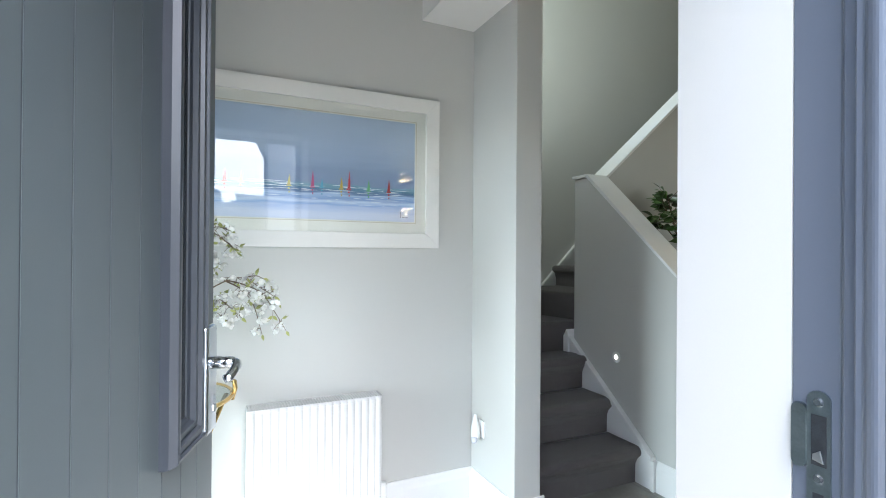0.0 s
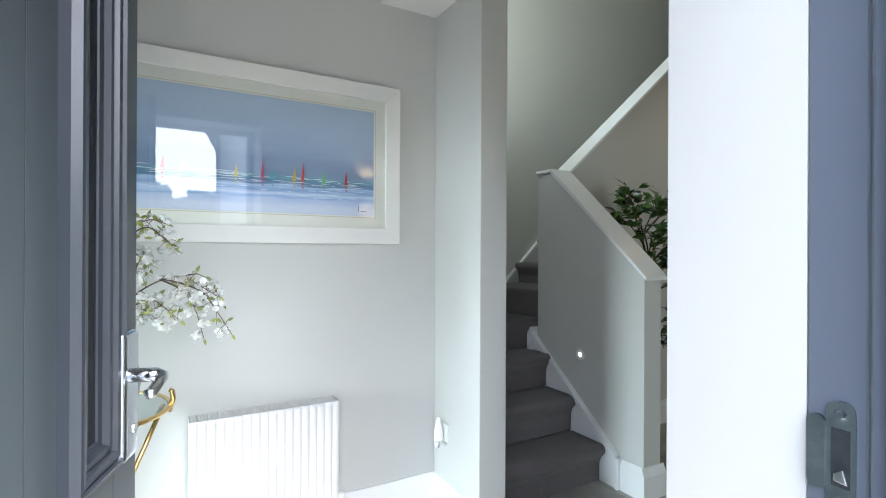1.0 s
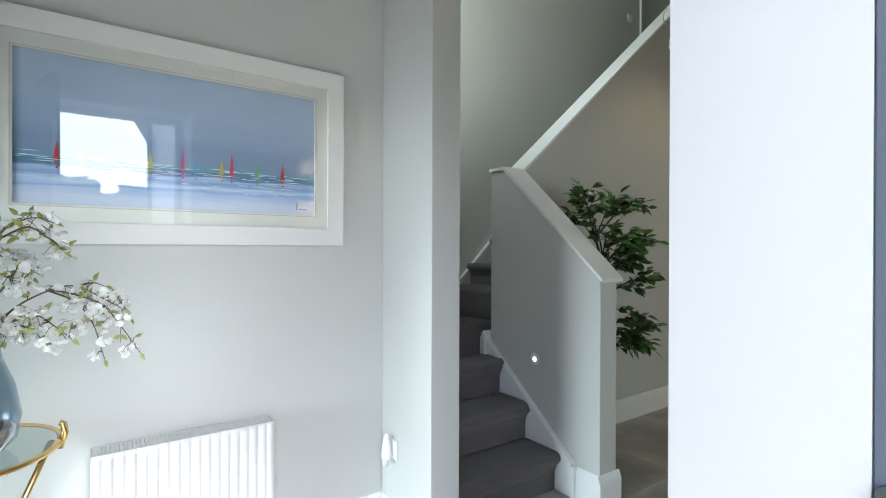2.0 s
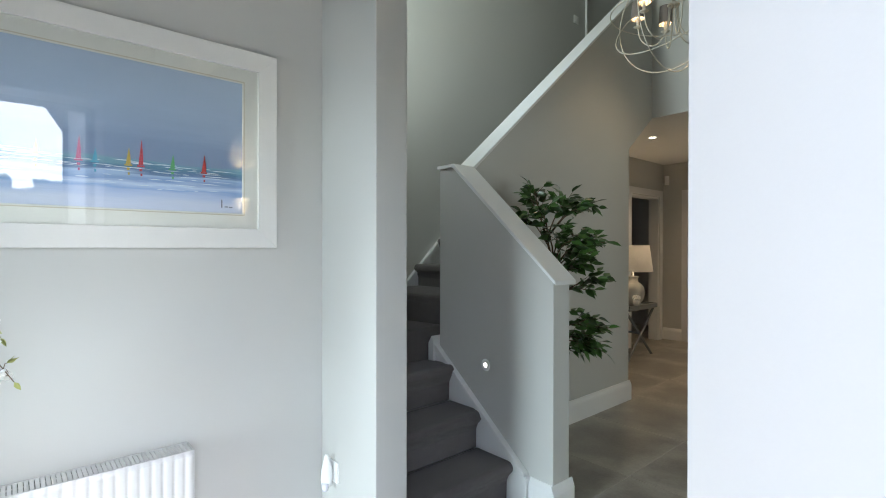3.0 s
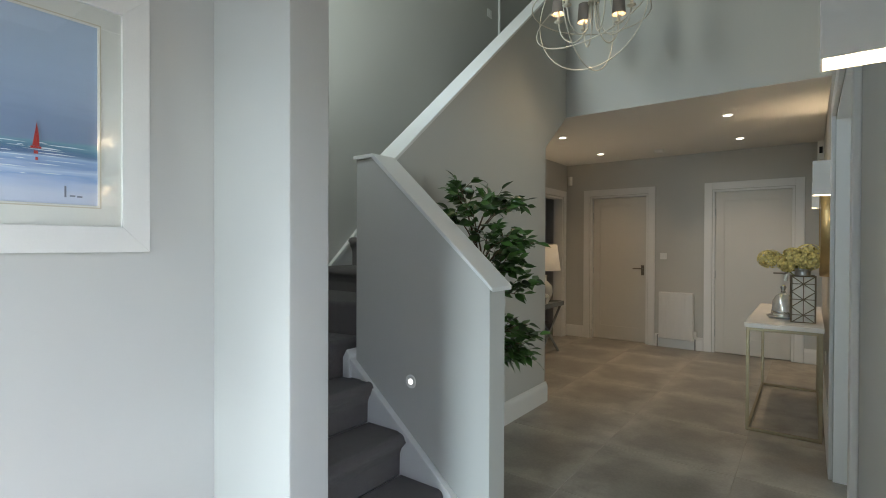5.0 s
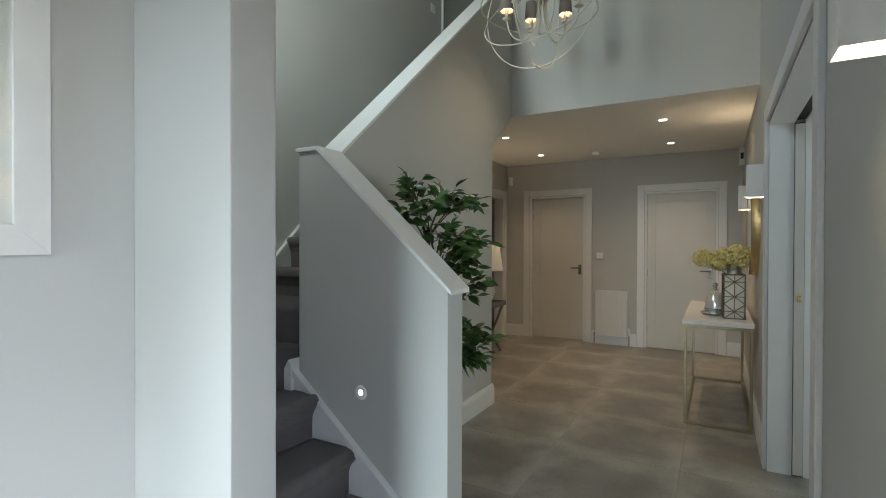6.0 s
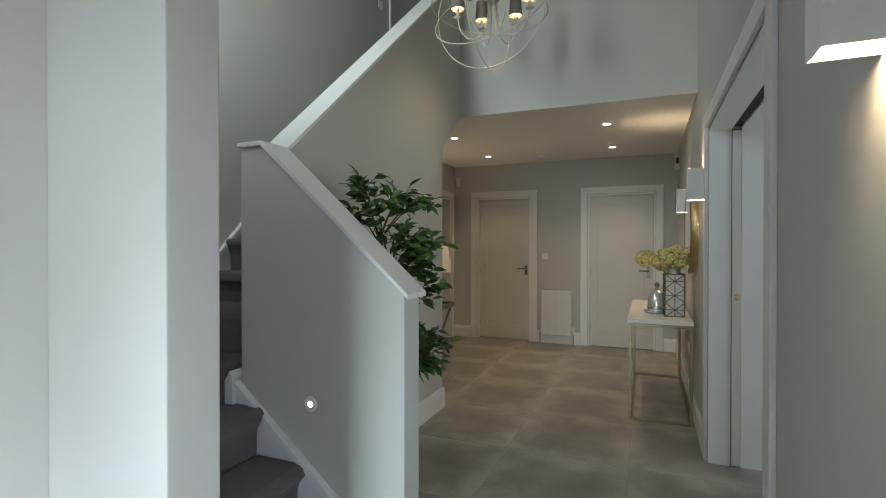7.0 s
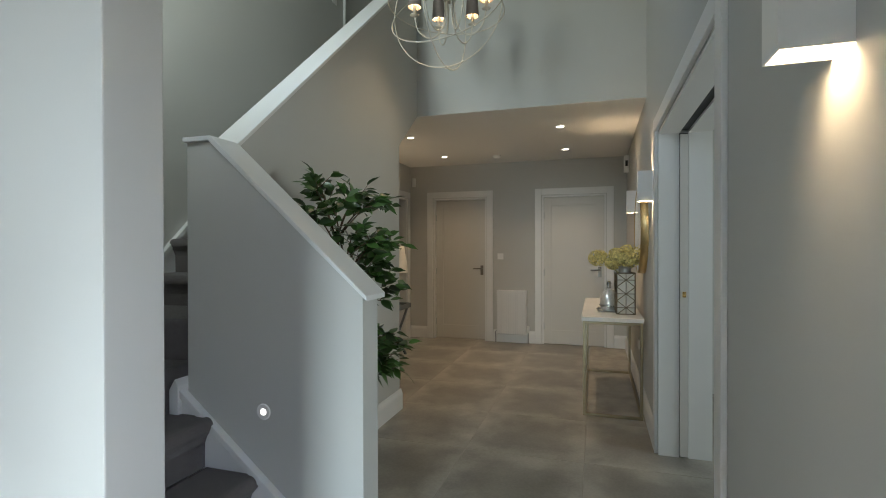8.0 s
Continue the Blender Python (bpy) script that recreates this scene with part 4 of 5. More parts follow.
for x, y in ((6.81, 2.91), (5.57, 1.31), (6.77, 1.33)):
    copy_thing(first, pose(x, y, CEIL_Z))
for x, y in ((5.59, 2.92), (6.81, 2.91), (5.57, 1.31), (6.77, 1.33)):
    lamp("downlight_beam", "SPOT", look((x, y, CEIL_Z - 0.012), (x, y, 0)), DOWN_W, (1.0, 0.73, 0.46), cone=110, blend=0.9, soft=0.03)

# ---- wall lights: up and down plaster boxes ----
def sconce(m):
    s = thing("wall_light", "white plaster up-and-down box wall light, glowing warm", "wall light", "wall lights along the hall", m=m)
    w, d, h, t = 0.083, 0.105, 0.215, 0.004
    bm = B()
    prism(bm, [(-w / 2, 0), (-w / 2, -d), (w / 2, -d), (w / 2, 0), (w / 2 - t, 0), (w / 2 - t, -d + t), (-w / 2 + t, -d + t), (-w / 2 + t, 0)], 0, h, "z", 0.0008, 1)
    part("shade", bm, PLASTER, s)
    bm = B()
    box(bm, -w / 2 + t, -d + t, 0.080, w / 2 - t, -0.002, 0.135)
    part("diffuser", bm, WARMGLOW, s, "glowing warm diffuser")
    return s
sc = sconce(pose(1.493, FRONT, 1.69, 0, 0, 180))
for x in (4.31, 5.62):
    copy_thing(sc, pose(x, FRONT, 1.69, 0, 0, 180))
for x in (1.493, 4.31, 5.62):
    lamp("wall_light_down", "AREA", look((x, FRONT + 0.05, 1.766), (x, FRONT + 0.05, 0.6)), SCONCE_W, (1.0, 0.74, 0.46), size=(0.06, 0.08))
    lamp("wall_light_up", "AREA", look((x, FRONT + 0.05, 1.829), (x, FRONT + 0.05, 3.0)), 2.0 * SCONCE_W, (1.0, 0.74, 0.46), size=(0.06, 0.08))

# ---- step light ----
st = thing("step_light", "small round recessed step light glowing in the low wall", "step light", m=pose(LOW_X0, 2.287, 0.685, 0, -90, 0))
bm = B()
lathe(bm, [(0.012, 0.0015), (0.015, 0.004), (0.030, 0.004), (0.034, 0.0)], 24)
part("bezel", bm, PLASTER, st)
bm = B()
lathe(bm, [(0.0125, 0.003), (0, 0.003)], 20)
part("lens", bm, STEPGLOW, st, "glowing lens")

# ---- chandelier ----
CHX, CHY, CHZ = 3.90, 1.965, 3.065
ch = thing("chandelier", "cream metal orb chandelier with small taupe shades, lit", "chandelier", m=pose(CHX, CHY, CHZ))
R = 0.415
for tilt, turn, ring_z in ((90, -5, 0.008), (90, 85, 0.008), (52, 265, 0.01), (5, 20, 0.01)):
    rot = Matrix.Rotation(radians(turn), 3, "Z") @ Matrix.Rotation(radians(tilt), 3, "X")
    bm = B()
    tube(bm, [rot @ Vector((R * math.cos(a), R * math.sin(a), 0)) + Vector((0, 0.028, ring_z)) for a in (2 * math.pi * i / 72 for i in range(72))], 0.0044, 6, closed=True)
    part("orb_ring", bm, CREAM, ch, smooth=True)
# small collars where the rings cross
for x, y, z in ((0, 0.028, -R + 0.008), (0, 0.028, R + 0.008)):
    bm = B()
    lathe(bm, [(0, z - 0.011), (0.011, z - 0.009), (0.013, z), (0.011, z + 0.009), (0, z + 0.011)], 12, x, y)
    part("collar", bm, CREAM, ch, smooth=True)
bm = B()
lathe(bm, [(0, 0.055), (0.040, 0.058), (0.044, 0.066), (0.040, 0.074), (0.014, 0.080), (0.011, 0.12), (0.018, 0.15), (0.020, 0.19), (0.010, 0.22), (0.009, 0.36), (0.016, 0.38), (0.007, 0.415), (0, 0.418)], 20)
part("stem", bm, CREAM, ch, smooth=True)
bm = B()
tube(bm, [(0, 0, 0.416), (0, 0, TOP_Z - CHZ + 0.01)], 0.005, 6)
part("chain", bm, CREAM, ch)
DISH = -0.022
for k in range(6):
    a = radians(36 + 60 * k)
    c, s = math.cos(a), math.sin(a)
    ex, ey, ez = 0.26 * c, 0.26 * s, DISH
    bm = B()
    pts = [(r * c, r * s, z) for r, z in ((0.030, 0.06), (0.034, -0.02), (0.048, -0.10), (0.085, -0.168), (0.14, -0.195), (0.195, -0.172), (0.24, -0.115), (0.26, DISH))]
    tube(bm, glide(pts, 4), 0.0055, 6)
    arm = part("arm", bm, CREAM, ch, smooth=True)
    bm = B()
    lathe(bm, [(0, ez - 0.010), (0.012, ez - 0.008), (0.030, ez + 0.002), (0.032, ez + 0.006), (0.012, ez + 0.005), (0, ez + 0.005)], 18, ex, ey)
    part("drip_dish", bm, CREAM, arm, smooth=True)
    bm = B()
    lathe(bm, [(0, ez + 0.004), (0.0115, ez + 0.004), (0.0115, ez + 0.088), (0, ez + 0.09)], 14, ex, ey)
    part("candle_tube", bm, CREAM, arm, smooth=True)
    bm = B()
    lathe(bm, [(0.050, ez + 0.062), (0.041, ez + 0.20), (0.0395, ez + 0.20), (0.0485, ez + 0.062)], 28, ex, ey)
    part("shade", bm, SHADE, arm, "small taupe fabric shade", smooth=True)
    bm = B()
    lathe(bm, [(0, ez + 0.088), (0.013, ez + 0.092), (0.019, ez + 0.112), (0.014, ez + 0.138), (0, ez + 0.155)], 14, ex, ey)
    part("bulb", bm, BULB, arm, "glowing warm bulb", smooth=True)


# the bulbs' joined light below the shades
lamp("chandelier_light", "SPOT", look((CHX, CHY, CHZ - 0.22), (CHX, CHY, 0)), CHAND_W, (1.0, 0.74, 0.44), cone=168, blend=0.7, soft=0.12)

# ---- console table ----
con = thing("console_table", "white marble console table on a slim brass frame", "console table")
tx0, tx1, ty0, ty1, tz = 4.655, 6.15, 0.615, 1.07, 0.80
bm = B()
box(bm, tx0 - 0.008, ty0 - 0.006, tz - 0.035, tx1 + 0.008, ty1 + 0.012, tz, 0.004)
part("marble_top", bm, MARBLE, con, "white marble top")
q = 0.022
for x in (tx0, tx1 - q):
    for y in (ty0, ty1 - q):
        bm = B()
        box(bm, x, y, 0, x + q, y + q, tz - 0.035, 0.002)
        part("leg", bm, ANTIQUE, con)
for z in (0.0, tz - 0.035 - q - 0.001):
    for x in (tx0, tx1 - q):
        bm = B()
        box(bm, x + 0.001, ty0 + q, z, x + q - 0.001, ty1 - q, z + q, 0.002)
        part("rail", bm, ANTIQUE, con)
    for y in (ty0, ty1 - q):
        bm = B()
        box(bm, tx0 + q, y + 0.001, z, tx1 - q, y + q - 0.001, z + q, 0.002)
        part("rail", bm, ANTIQUE, con)

# lattice lantern jar
jar = thing("lattice_jar", "square mirrored glass jar in a dark geometric metal lattice", "jar", m=pose(4.95, 0.735, tz, 0, 0, 4))
jw, jh = 0.073, 0.345
bm = B()
box(bm, -jw + 0.006, -jw + 0.006, 0.004, jw - 0.006, jw - 0.006, jh - 0.006, 0.003)
part("glass_body", bm, mat("mirrored_glass", (0.80, 0.80, 0.74), 0.16, 0.1, vary=0.12, scale=8, bump=0.0), jar)
bm = B()
for s in (0, 90, 180, 270):
    r = Matrix.Rotation(radians(s), 3, "Z")
    def seg(a, b, rad=0.0042):
        tube(bm, [r @ Vector((a[0], -jw, a[1])), r @ Vector((b[0], -jw, b[1]))], rad, 5)
    seg((-jw, 0), (-jw, jh)), seg((-jw, jh), (jw, jh)), seg((-jw, 0.003), (jw, 0.003)), seg((0, 0), (0, jh), 0.003)
    for k in range(3):
        z0, z1 = jh * k / 3, jh * (k + 1) / 3
        zm = (z0 + z1) / 2
        seg((-jw, z0), (jw, z1), 0.0036), seg((jw, z0), (-jw, z1), 0.0036)
        seg((-jw, zm), (jw, zm), 0.003)
part("lattice", bm, mat("bronze_lattice", (0.22, 0.19, 0.14), 0.4, 0.9), jar, "dark bronze lattice")
bm = B()
lathe(bm, [(0.05, jh - 0.004), (0.048, jh + 0.02), (0.05, jh + 0.045), (0.054, jh + 0.048), (0.054, jh + 0.054), (0.044, jh + 0.054), (0.044, jh)], 24)
part("neck", bm, STEEL, jar, smooth=True)

def petals(bm, c, r, count, size, rng, flat=1.0):
    for _ in range(count):
        d = Vector((rng.gauss(0, 1), rng.gauss(0, 1), rng.gauss(0, 1))).normalized()
        p = Vector(c) + Vector((d.x * r, d.y * r, d.z * r * flat))
        t1 = d.cross(Vector((rng.random(), rng.random(), rng.random() + 0.1))).normalized()
        t2 = d.cross(t1)
        vs = []
        for k in range(7):
            a = 2 * math.pi / 7 * k
            w = size * rng.uniform(0.88, 1.1)
            vs.append(bm.verts.new(p + w * (math.cos(a) * t1 + math.sin(a) * t2) + d * rng.uniform(-0.2, 0.25) * size))
        cv = bm.verts.new(p - d * 0.25 * size)
        for k in range(7):
            bm.faces.new((cv, vs[k], vs[(k + 1) % 7]))
rnd = random.Random(11)
bq = thing("hydrangea_bunch", "bunch of yellow-green hydrangea heads in the lattice jar", "flowers")
HEAD_SIZE = 1.42
heads = ((5.08, 0.95, 1.265, 0.066), (5.00, 0.83, 1.225, 0.052), (4.98, 0.77, 1.28, 0.064), (4.93, 0.70, 1.255, 0.060), (5.06, 0.70, 1.31, 0.066), (5.02, 0.80, 1.30, 0.05))
for hx, hy, hz, hr in heads:
    bm = B()
    hr *= HEAD_SIZE
    petals(bm, (hx, hy, hz), hr * 0.92, 210, 0.0105, rnd, 0.85)
    petals(bm, (hx, hy, hz), hr * 0.72, 90, 0.0125, rnd, 0.85)
    part("flower_head", bm, HYDRANGEA, bq, tidy=False)
bm = B()
for hx, hy, hz, hr in heads:
    tube(bm, [(4.95, 0.735, 1.10), (0.5 * (4.95 + hx), 0.5 * (0.735 + hy), 1.19), (hx, hy, hz)], 0.004, 5)
part("stem", bm, BUDLEAF, bq)

cl = thing("glass_cloche", "mirrored silver glass cloche on a silver tray", "cloche", m=pose(5.10, 0.86, tz) @ Matrix.Diagonal((1.1, 1.1, 1.3, 1)))
bm = B()
lathe(bm, [(0, 0.0), (0.085, 0.0), (0.10, 0.012), (0.098, 0.016), (0.082, 0.007), (0, 0.007)], 28)
part("tray", bm, STEEL, cl, smooth=True)
bm = B()
lathe(bm, [(0.066, 0.012), (0.07, 0.05), (0.066, 0.10), (0.045, 0.135), (0.018, 0.15), (0, 0.152), (0, 0.149), (0.017, 0.147), (0.043, 0.132), (0.063, 0.10), (0.067, 0.05), (0.063, 0.012)], 28)
part("dome", bm, mat("silvered_glass", (0.88, 0.88, 0.86), 0.18, 0.6, vary=0.15, scale=40, bump=0.15), cl, smooth=True)
bm = B()
lathe(bm, [(0, 0.152), (0.016, 0.154), (0.012, 0.168), (0.02, 0.185), (0.012, 0.2), (0, 0.203)], 16)
part("finial", bm, CHROME, cl, smooth=True)
bm = B()
lathe(bm, [(0.067, 0.03), (0.074, 0.03), (0.074, 0.042), (0.067, 0.042)], 28)
part("collar", bm, CHROME, cl, smooth=True)
bm = B()
lathe(bm, [(0, 0.016), (0.035, 0.018), (0.04, 0.045), (0.03, 0.07), (0, 0.074)], 18)
part("candle", bm, CREAM, cl, smooth=True)

mir = thing("round_mirror", "round mirror in a deep brushed gold frame", "mirror", m=pose(4.97, FRONT, 1.50, 90, 0, 0))
bm = B()
lathe(bm, [(0.335, 0.0), (0.335, -0.054), (0.345, -0.058), (0.358, -0.054), (0.36, 0.0)], 56)
part("frame", bm, mat("brushed_gold", (0.58, 0.43, 0.21), 0.42, 1.0, vary=0.08, scale=20), mir, "gold frame", smooth=True)
bm = B()
lathe(bm, [(0, -0.0545), (0.3355, -0.0545)], 56)
part("mirror_glass", bm, MIRROR, mir, tidy=False)

# ---- lamp table in the corridor ----
tb = thing("side_table", "grey painted timber tray table on crossed legs", "side table")
bx0, bx1, by0, by1, bz = 5.66, 6.37, 3.22, 3.62, 0.625
bm = B()
box(bm, bx0, by0, bz - 0.028, bx1, by1, bz, 0.004)
part("tabletop", bm, GREYWOOD, tb)
bm = B()
box(bm, bx0, by0, bz, bx1, by0 + 0.012, bz + 0.03, 0.002)
box(bm, bx1 - 0.012, by0 + 0.012, bz, bx1, by1, bz + 0.03, 0.002)
part("tray_edge", bm, GREYWOOD, tb)
for y in (by0 + 0.03, by1 - 0.05):
    for a, b in ((bx0 + 0.03, bx1 - 0.03), (bx1 - 0.03, bx0 + 0.03)):
        bm = B()
        o = 0.0 if a < b else 0.023
        prism(bm, [(a - 0.018, 0), (a + 0.018, 0), (b + 0.018, bz - 0.03), (b - 0.018, bz - 0.03)], y + o, y + o + 0.022, "y", 0.002)
        part("leg", bm, GREYWOOD, tb)
bm = B()
tube(bm, [(0.5 * (bx0 + bx1), by0 + 0.05, 0.3), (0.5 * (bx0 + bx1), by1 - 0.03, 0.3)], 0.014)
part("stretcher", bm, GREYWOOD, tb)
tl = thing("table_lamp", "lit dimpled white ceramic table lamp with tapered linen shade", "table lamp", m=pose(6.13, 3.42, bz))
bm = B()
lathe(bm, [(0, 0), (0.075, 0.0), (0.085, 0.02), (0.125, 0.09), (0.14, 0.16), (0.125, 0.23), (0.085, 0.275), (0.06, 0.29), (0.058, 0.345), (0.065, 0.35), (0.065, 0.362), (0.012, 0.368), (0.010, 0.44), (0, 0.44)], 32)
part("base", bm, CERAMIC, tl, smooth=True)
bm = B()
lathe(bm, [(0.235, 0.425), (0.19, 0.75), (0.187, 0.75), (0.232, 0.425)], 36)
part("shade", bm, LAMPSHADE, tl, "white tapered linen shade", smooth=True)
bm = B()
lathe(bm, [(0, 0.44), (0.013, 0.44), (0.014, 0.465), (0.028, 0.50), (0.03, 0.525), (0.02, 0.55), (0, 0.557)], 16)
part("bulb", bm, WARMGLOW, tl, "frosted light bulb", smooth=True)
lamp("table_lamp_light", "AREA", look((6.13, 3.42, bz + 0.60), (6.13, 3.42, 3.0)), 2.0 * SCONCE_W, (1.0, 0.74, 0.46), size=(0.08, 0.08))
pot2 = thing("small_flower_pot", "small white pot of cream flowers on the tray table", "flower pot", m=pose(5.98, 3.30, bz))
bm = B()
lathe(bm, [(0, 0), (0.032, 0), (0.042, 0.085), (0.038, 0.085), (0.03, 0.01), (0, 0.01)], 20)
part("pot", bm, CERAMIC, pot2, smooth=True)
bm = B()
petals(bm, (0, 0, 0.11), 0.045, 60, 0.014, rnd, 0.7)
part("blossom", bm, PETAL, pot2, tidy=False)

# ---- ficus in a rounded pot behind the low wall ----
PLX, PLY = 2.66, 2.20
fp = thing("ficus_tree", "artificial ficus tree with dark green leaves in a pale pot", "potted tree")
bm = B()
lathe(bm, [(0, 0), (0.078, 0), (0.108, 0.05), (0.125, 0.14), (0.12, 0.22), (0.104, 0.29), (0.11, 0.31), (0.11, 0.325), (0.096, 0.325), (0.09, 0.28), (0, 0.28)], 32, PLX, PLY)
part("pot", bm, CERAMIC, fp, smooth=True)
rnd = random.Random(21)
trunk = glide([(PLX, PLY, 0.27), (PLX + 0.03, PLY - 0.02, 0.6), (PLX + 0.01, PLY - 0.02, 0.95), (PLX + 0.04, PLY - 0.03, 1.25), (PLX + 0.0, PLY + 0.01, 1.5)], 5)
bm = B()
tube(bm, trunk, 0.015, 8, 0.4)
tube(bm, [(p[0] + 0.022 * math.sin(i * 0.5), p[1] + 0.022 * math.cos(i * 0.5), p[2]) for i, p in enumerate(trunk)], 0.010, 8, 0.4)
part("trunk", bm, BARK, fp, smooth=True)
def leaf_mesh(fold, droop):
    """One pointed leaf along x, folded a little at its midrib."""
    lb = B()
    prof = ((0.0, 0.0), (0.007, 0.009), (0.018, 0.0172), (0.033, 0.0195), (0.049, 0.0150), (0.062, 0.0064), (0.078, 0.0))
    rows = [[lb.verts.new((x, w * k, fold * w * abs(k) - droop * x * x + 0.0012 * math.sin(90 * x) * k)) for k in ((-1, 0, 1) if w else (0,))] for x, w in prof]
    for p, q in zip(rows, rows[1:]):
        if len(p) == 1:
            lb.faces.new((p[0], q[0], q[1])), lb.faces.new((p[0], q[1], q[2]))
        elif len(q) == 1:
            lb.faces.new((p[0], q[0], p[1])), lb.faces.new((p[1], q[0], p[2]))
        else:
            lb.faces.new((p[0], q[0], q[1], p[1])), lb.faces.new((p[1], q[1], q[2], p[2]))
    smooth_all(lb)
    me = bpy.data.meshes.new("leaf")
    lb.to_mesh(me)
    lb.free()
    me.materials.append(LEAF)
    return me
LEAVES = [leaf_mesh(0.28, 1.2), leaf_mesh(0.12, 2.6), leaf_mesh(0.4, 0.4)]
twigs = B()
leaf_places = []
def sprig(start, end, sag, leaves, size):
    """A thin twig carrying alternate leaves that fan out to its sides and a last one at its tip."""
    a, b = Vector(start), Vector(end)
    line = [a.lerp(b, i / 4) + Vector((0, 0, sag * math.sin(math.pi * i / 4))) for i in range(5)]
    tube(twigs, line, 0.0022, 4, 0.5)
    d = (b - a).normalized()
    for k in range(leaves):
        f = 0.12 + 0.88 * k / max(leaves - 1, 1)
        p = a.lerp(b, f) + Vector((0, 0, sag * math.sin(math.pi * f)))
        side = (1 if k % 2 else -1) * rnd.uniform(0.5, 1.15) if k < leaves - 1 else rnd.uniform(-0.25, 0.25)
        yaw = math.atan2(d.y, d.x) + side
        pitch = -0.6 * math.asin(max(-1, min(1, d.z))) + rnd.uniform(-0.25, 0.75)
        turn = Euler((0, pitch, yaw)).to_matrix() @ Euler((rnd.uniform(-1.2, 1.2), 0, 0)).to_matrix()
        leaf_places.append((Matrix.LocRotScale(p, turn.to_quaternion(), Vector((1, 1, 1)) * size * rnd.uniform(0.72, 1.15)), rnd.randrange(3)))
def bough(z, end, sprigs, leaves=5, size=1.0):
    """A limb from the trunk at height z to its end, with sprigs along its outer part."""
    base = min(trunk, key=lambda p: abs(p.z - z))
    b = base.lerp(Vector(end), 0.92)
    mid = base.lerp(b, 0.5) + Vector((rnd.uniform(-0.02, 0.02), rnd.uniform(-0.02, 0.02), 0.05))
    line = glide([base, mid, b], 6)
    tube(twigs, line, 0.005, 5, 0.4)
    out = (b - base).normalized()
    for k in range(sprigs):
        f = 0.35 + 0.65 * (k + 0.5) / sprigs
        p = line[min(int(f * (len(line) - 1)), len(line) - 2)]
        w = (Vector((rnd.uniform(-1, 1), rnd.uniform(-1, 1), rnd.uniform(-0.55, 0.75))) * 0.9 + out).normalized()
        sprig(p, p + w * rnd.uniform(0.075, 0.135), rnd.uniform(-0.006, 0.012), leaves, size)
    sprig(line[-3], b + out * 0.03, 0.0, leaves, size)
# (height on the trunk, end of the limb, sprigs)
BOUGHS = ((1.45, 2.70, 2.26, 1.70, 5), (1.42, 2.60, 2.22, 1.64, 5), (1.35, 2.50, 2.19, 1.51, 5), (1.35, 2.52, 2.08, 1.55, 4), (1.42, 2.76, 2.08, 1.62, 5), (1.40, 2.90, 2.12, 1.63, 4),
          (1.38, 2.80, 1.98, 1.60, 4), (1.38, 2.93, 2.02, 1.60, 4), (1.25, 2.62, 2.04, 1.42, 4), (1.22, 2.76, 1.98, 1.42, 5), (1.20, 2.90, 1.95, 1.40, 5), (1.18, 2.97, 1.98, 1.38, 5),
          (1.18, 3.00, 2.05, 1.33, 4), (1.12, 2.84, 2.0, 1.28, 5), (1.10, 2.95, 2.05, 1.24, 5), (1.08, 2.74, 1.95, 1.24, 4), (1.02, 3.00, 1.96, 1.14, 4), (1.0, 2.90, 1.97, 1.09, 3),
          (0.80, 2.86, 1.90, 0.87, 4), (0.78, 2.93, 1.96, 0.86, 4), (0.72, 2.88, 1.96, 0.74, 5), (0.70, 2.80, 2.0, 0.72, 4), (0.72, 2.95, 2.0, 0.77, 4), (0.76, 2.83, 1.93, 0.79, 4), (0.88, 2.80, 2.02, 0.96, 1))
for z, bx, by, bz_, n in BOUGHS:
    bough(z, (bx - 0.01, by + 0.03, bz_), n)
part("twig", twigs, BARK, fp, smooth=True)
# the 300 leaves towards the hall are parts, those behind are one joined part
leaf_places.sort(key=lambda m: m[0].translation.y)
for m, kind_ in leaf_places[:300]:
    ob = new("leaf", LEAVES[kind_])
    ob.parent = fp
    ob.matrix_local = m
rest = B()
for m, kind_ in leaf_places[300:]:
    n0 = len(rest.verts)
    rest.from_mesh(LEAVES[kind_])
    rest.verts.ensure_lookup_table()
    bmesh.ops.transform(rest, matrix=m, verts=rest.verts[n0:])
tagged(part("back_leaves", rest, LEAFBACK, fp, smooth=True, tidy=False), kind="stuff")

# ---- gold tripod table with blossom vase behind the front door ----
GX, GY, GZ = -0.16, 1.98, 0.80
gt = thing("gilt_side_table", "round gilt tray table with glass top and splayed legs", "side table")
bm = B()
tube(bm, [(GX + 0.225 * math.cos(a), GY + 0.225 * math.sin(a), GZ) for a in (2 * math.pi * i / 56 for i in range(56))], 0.008, 8, closed=True)
part("rim", bm, BRASS, gt, smooth=True)
bm = B()
lathe(bm, [(0, GZ - 0.004), (0.218, GZ - 0.004), (0.218, GZ + 0.003), (0, GZ + 0.003)], 56, GX, GY)
part("glass_top", bm, TOPGLASS, gt, "grey tinted glass top")
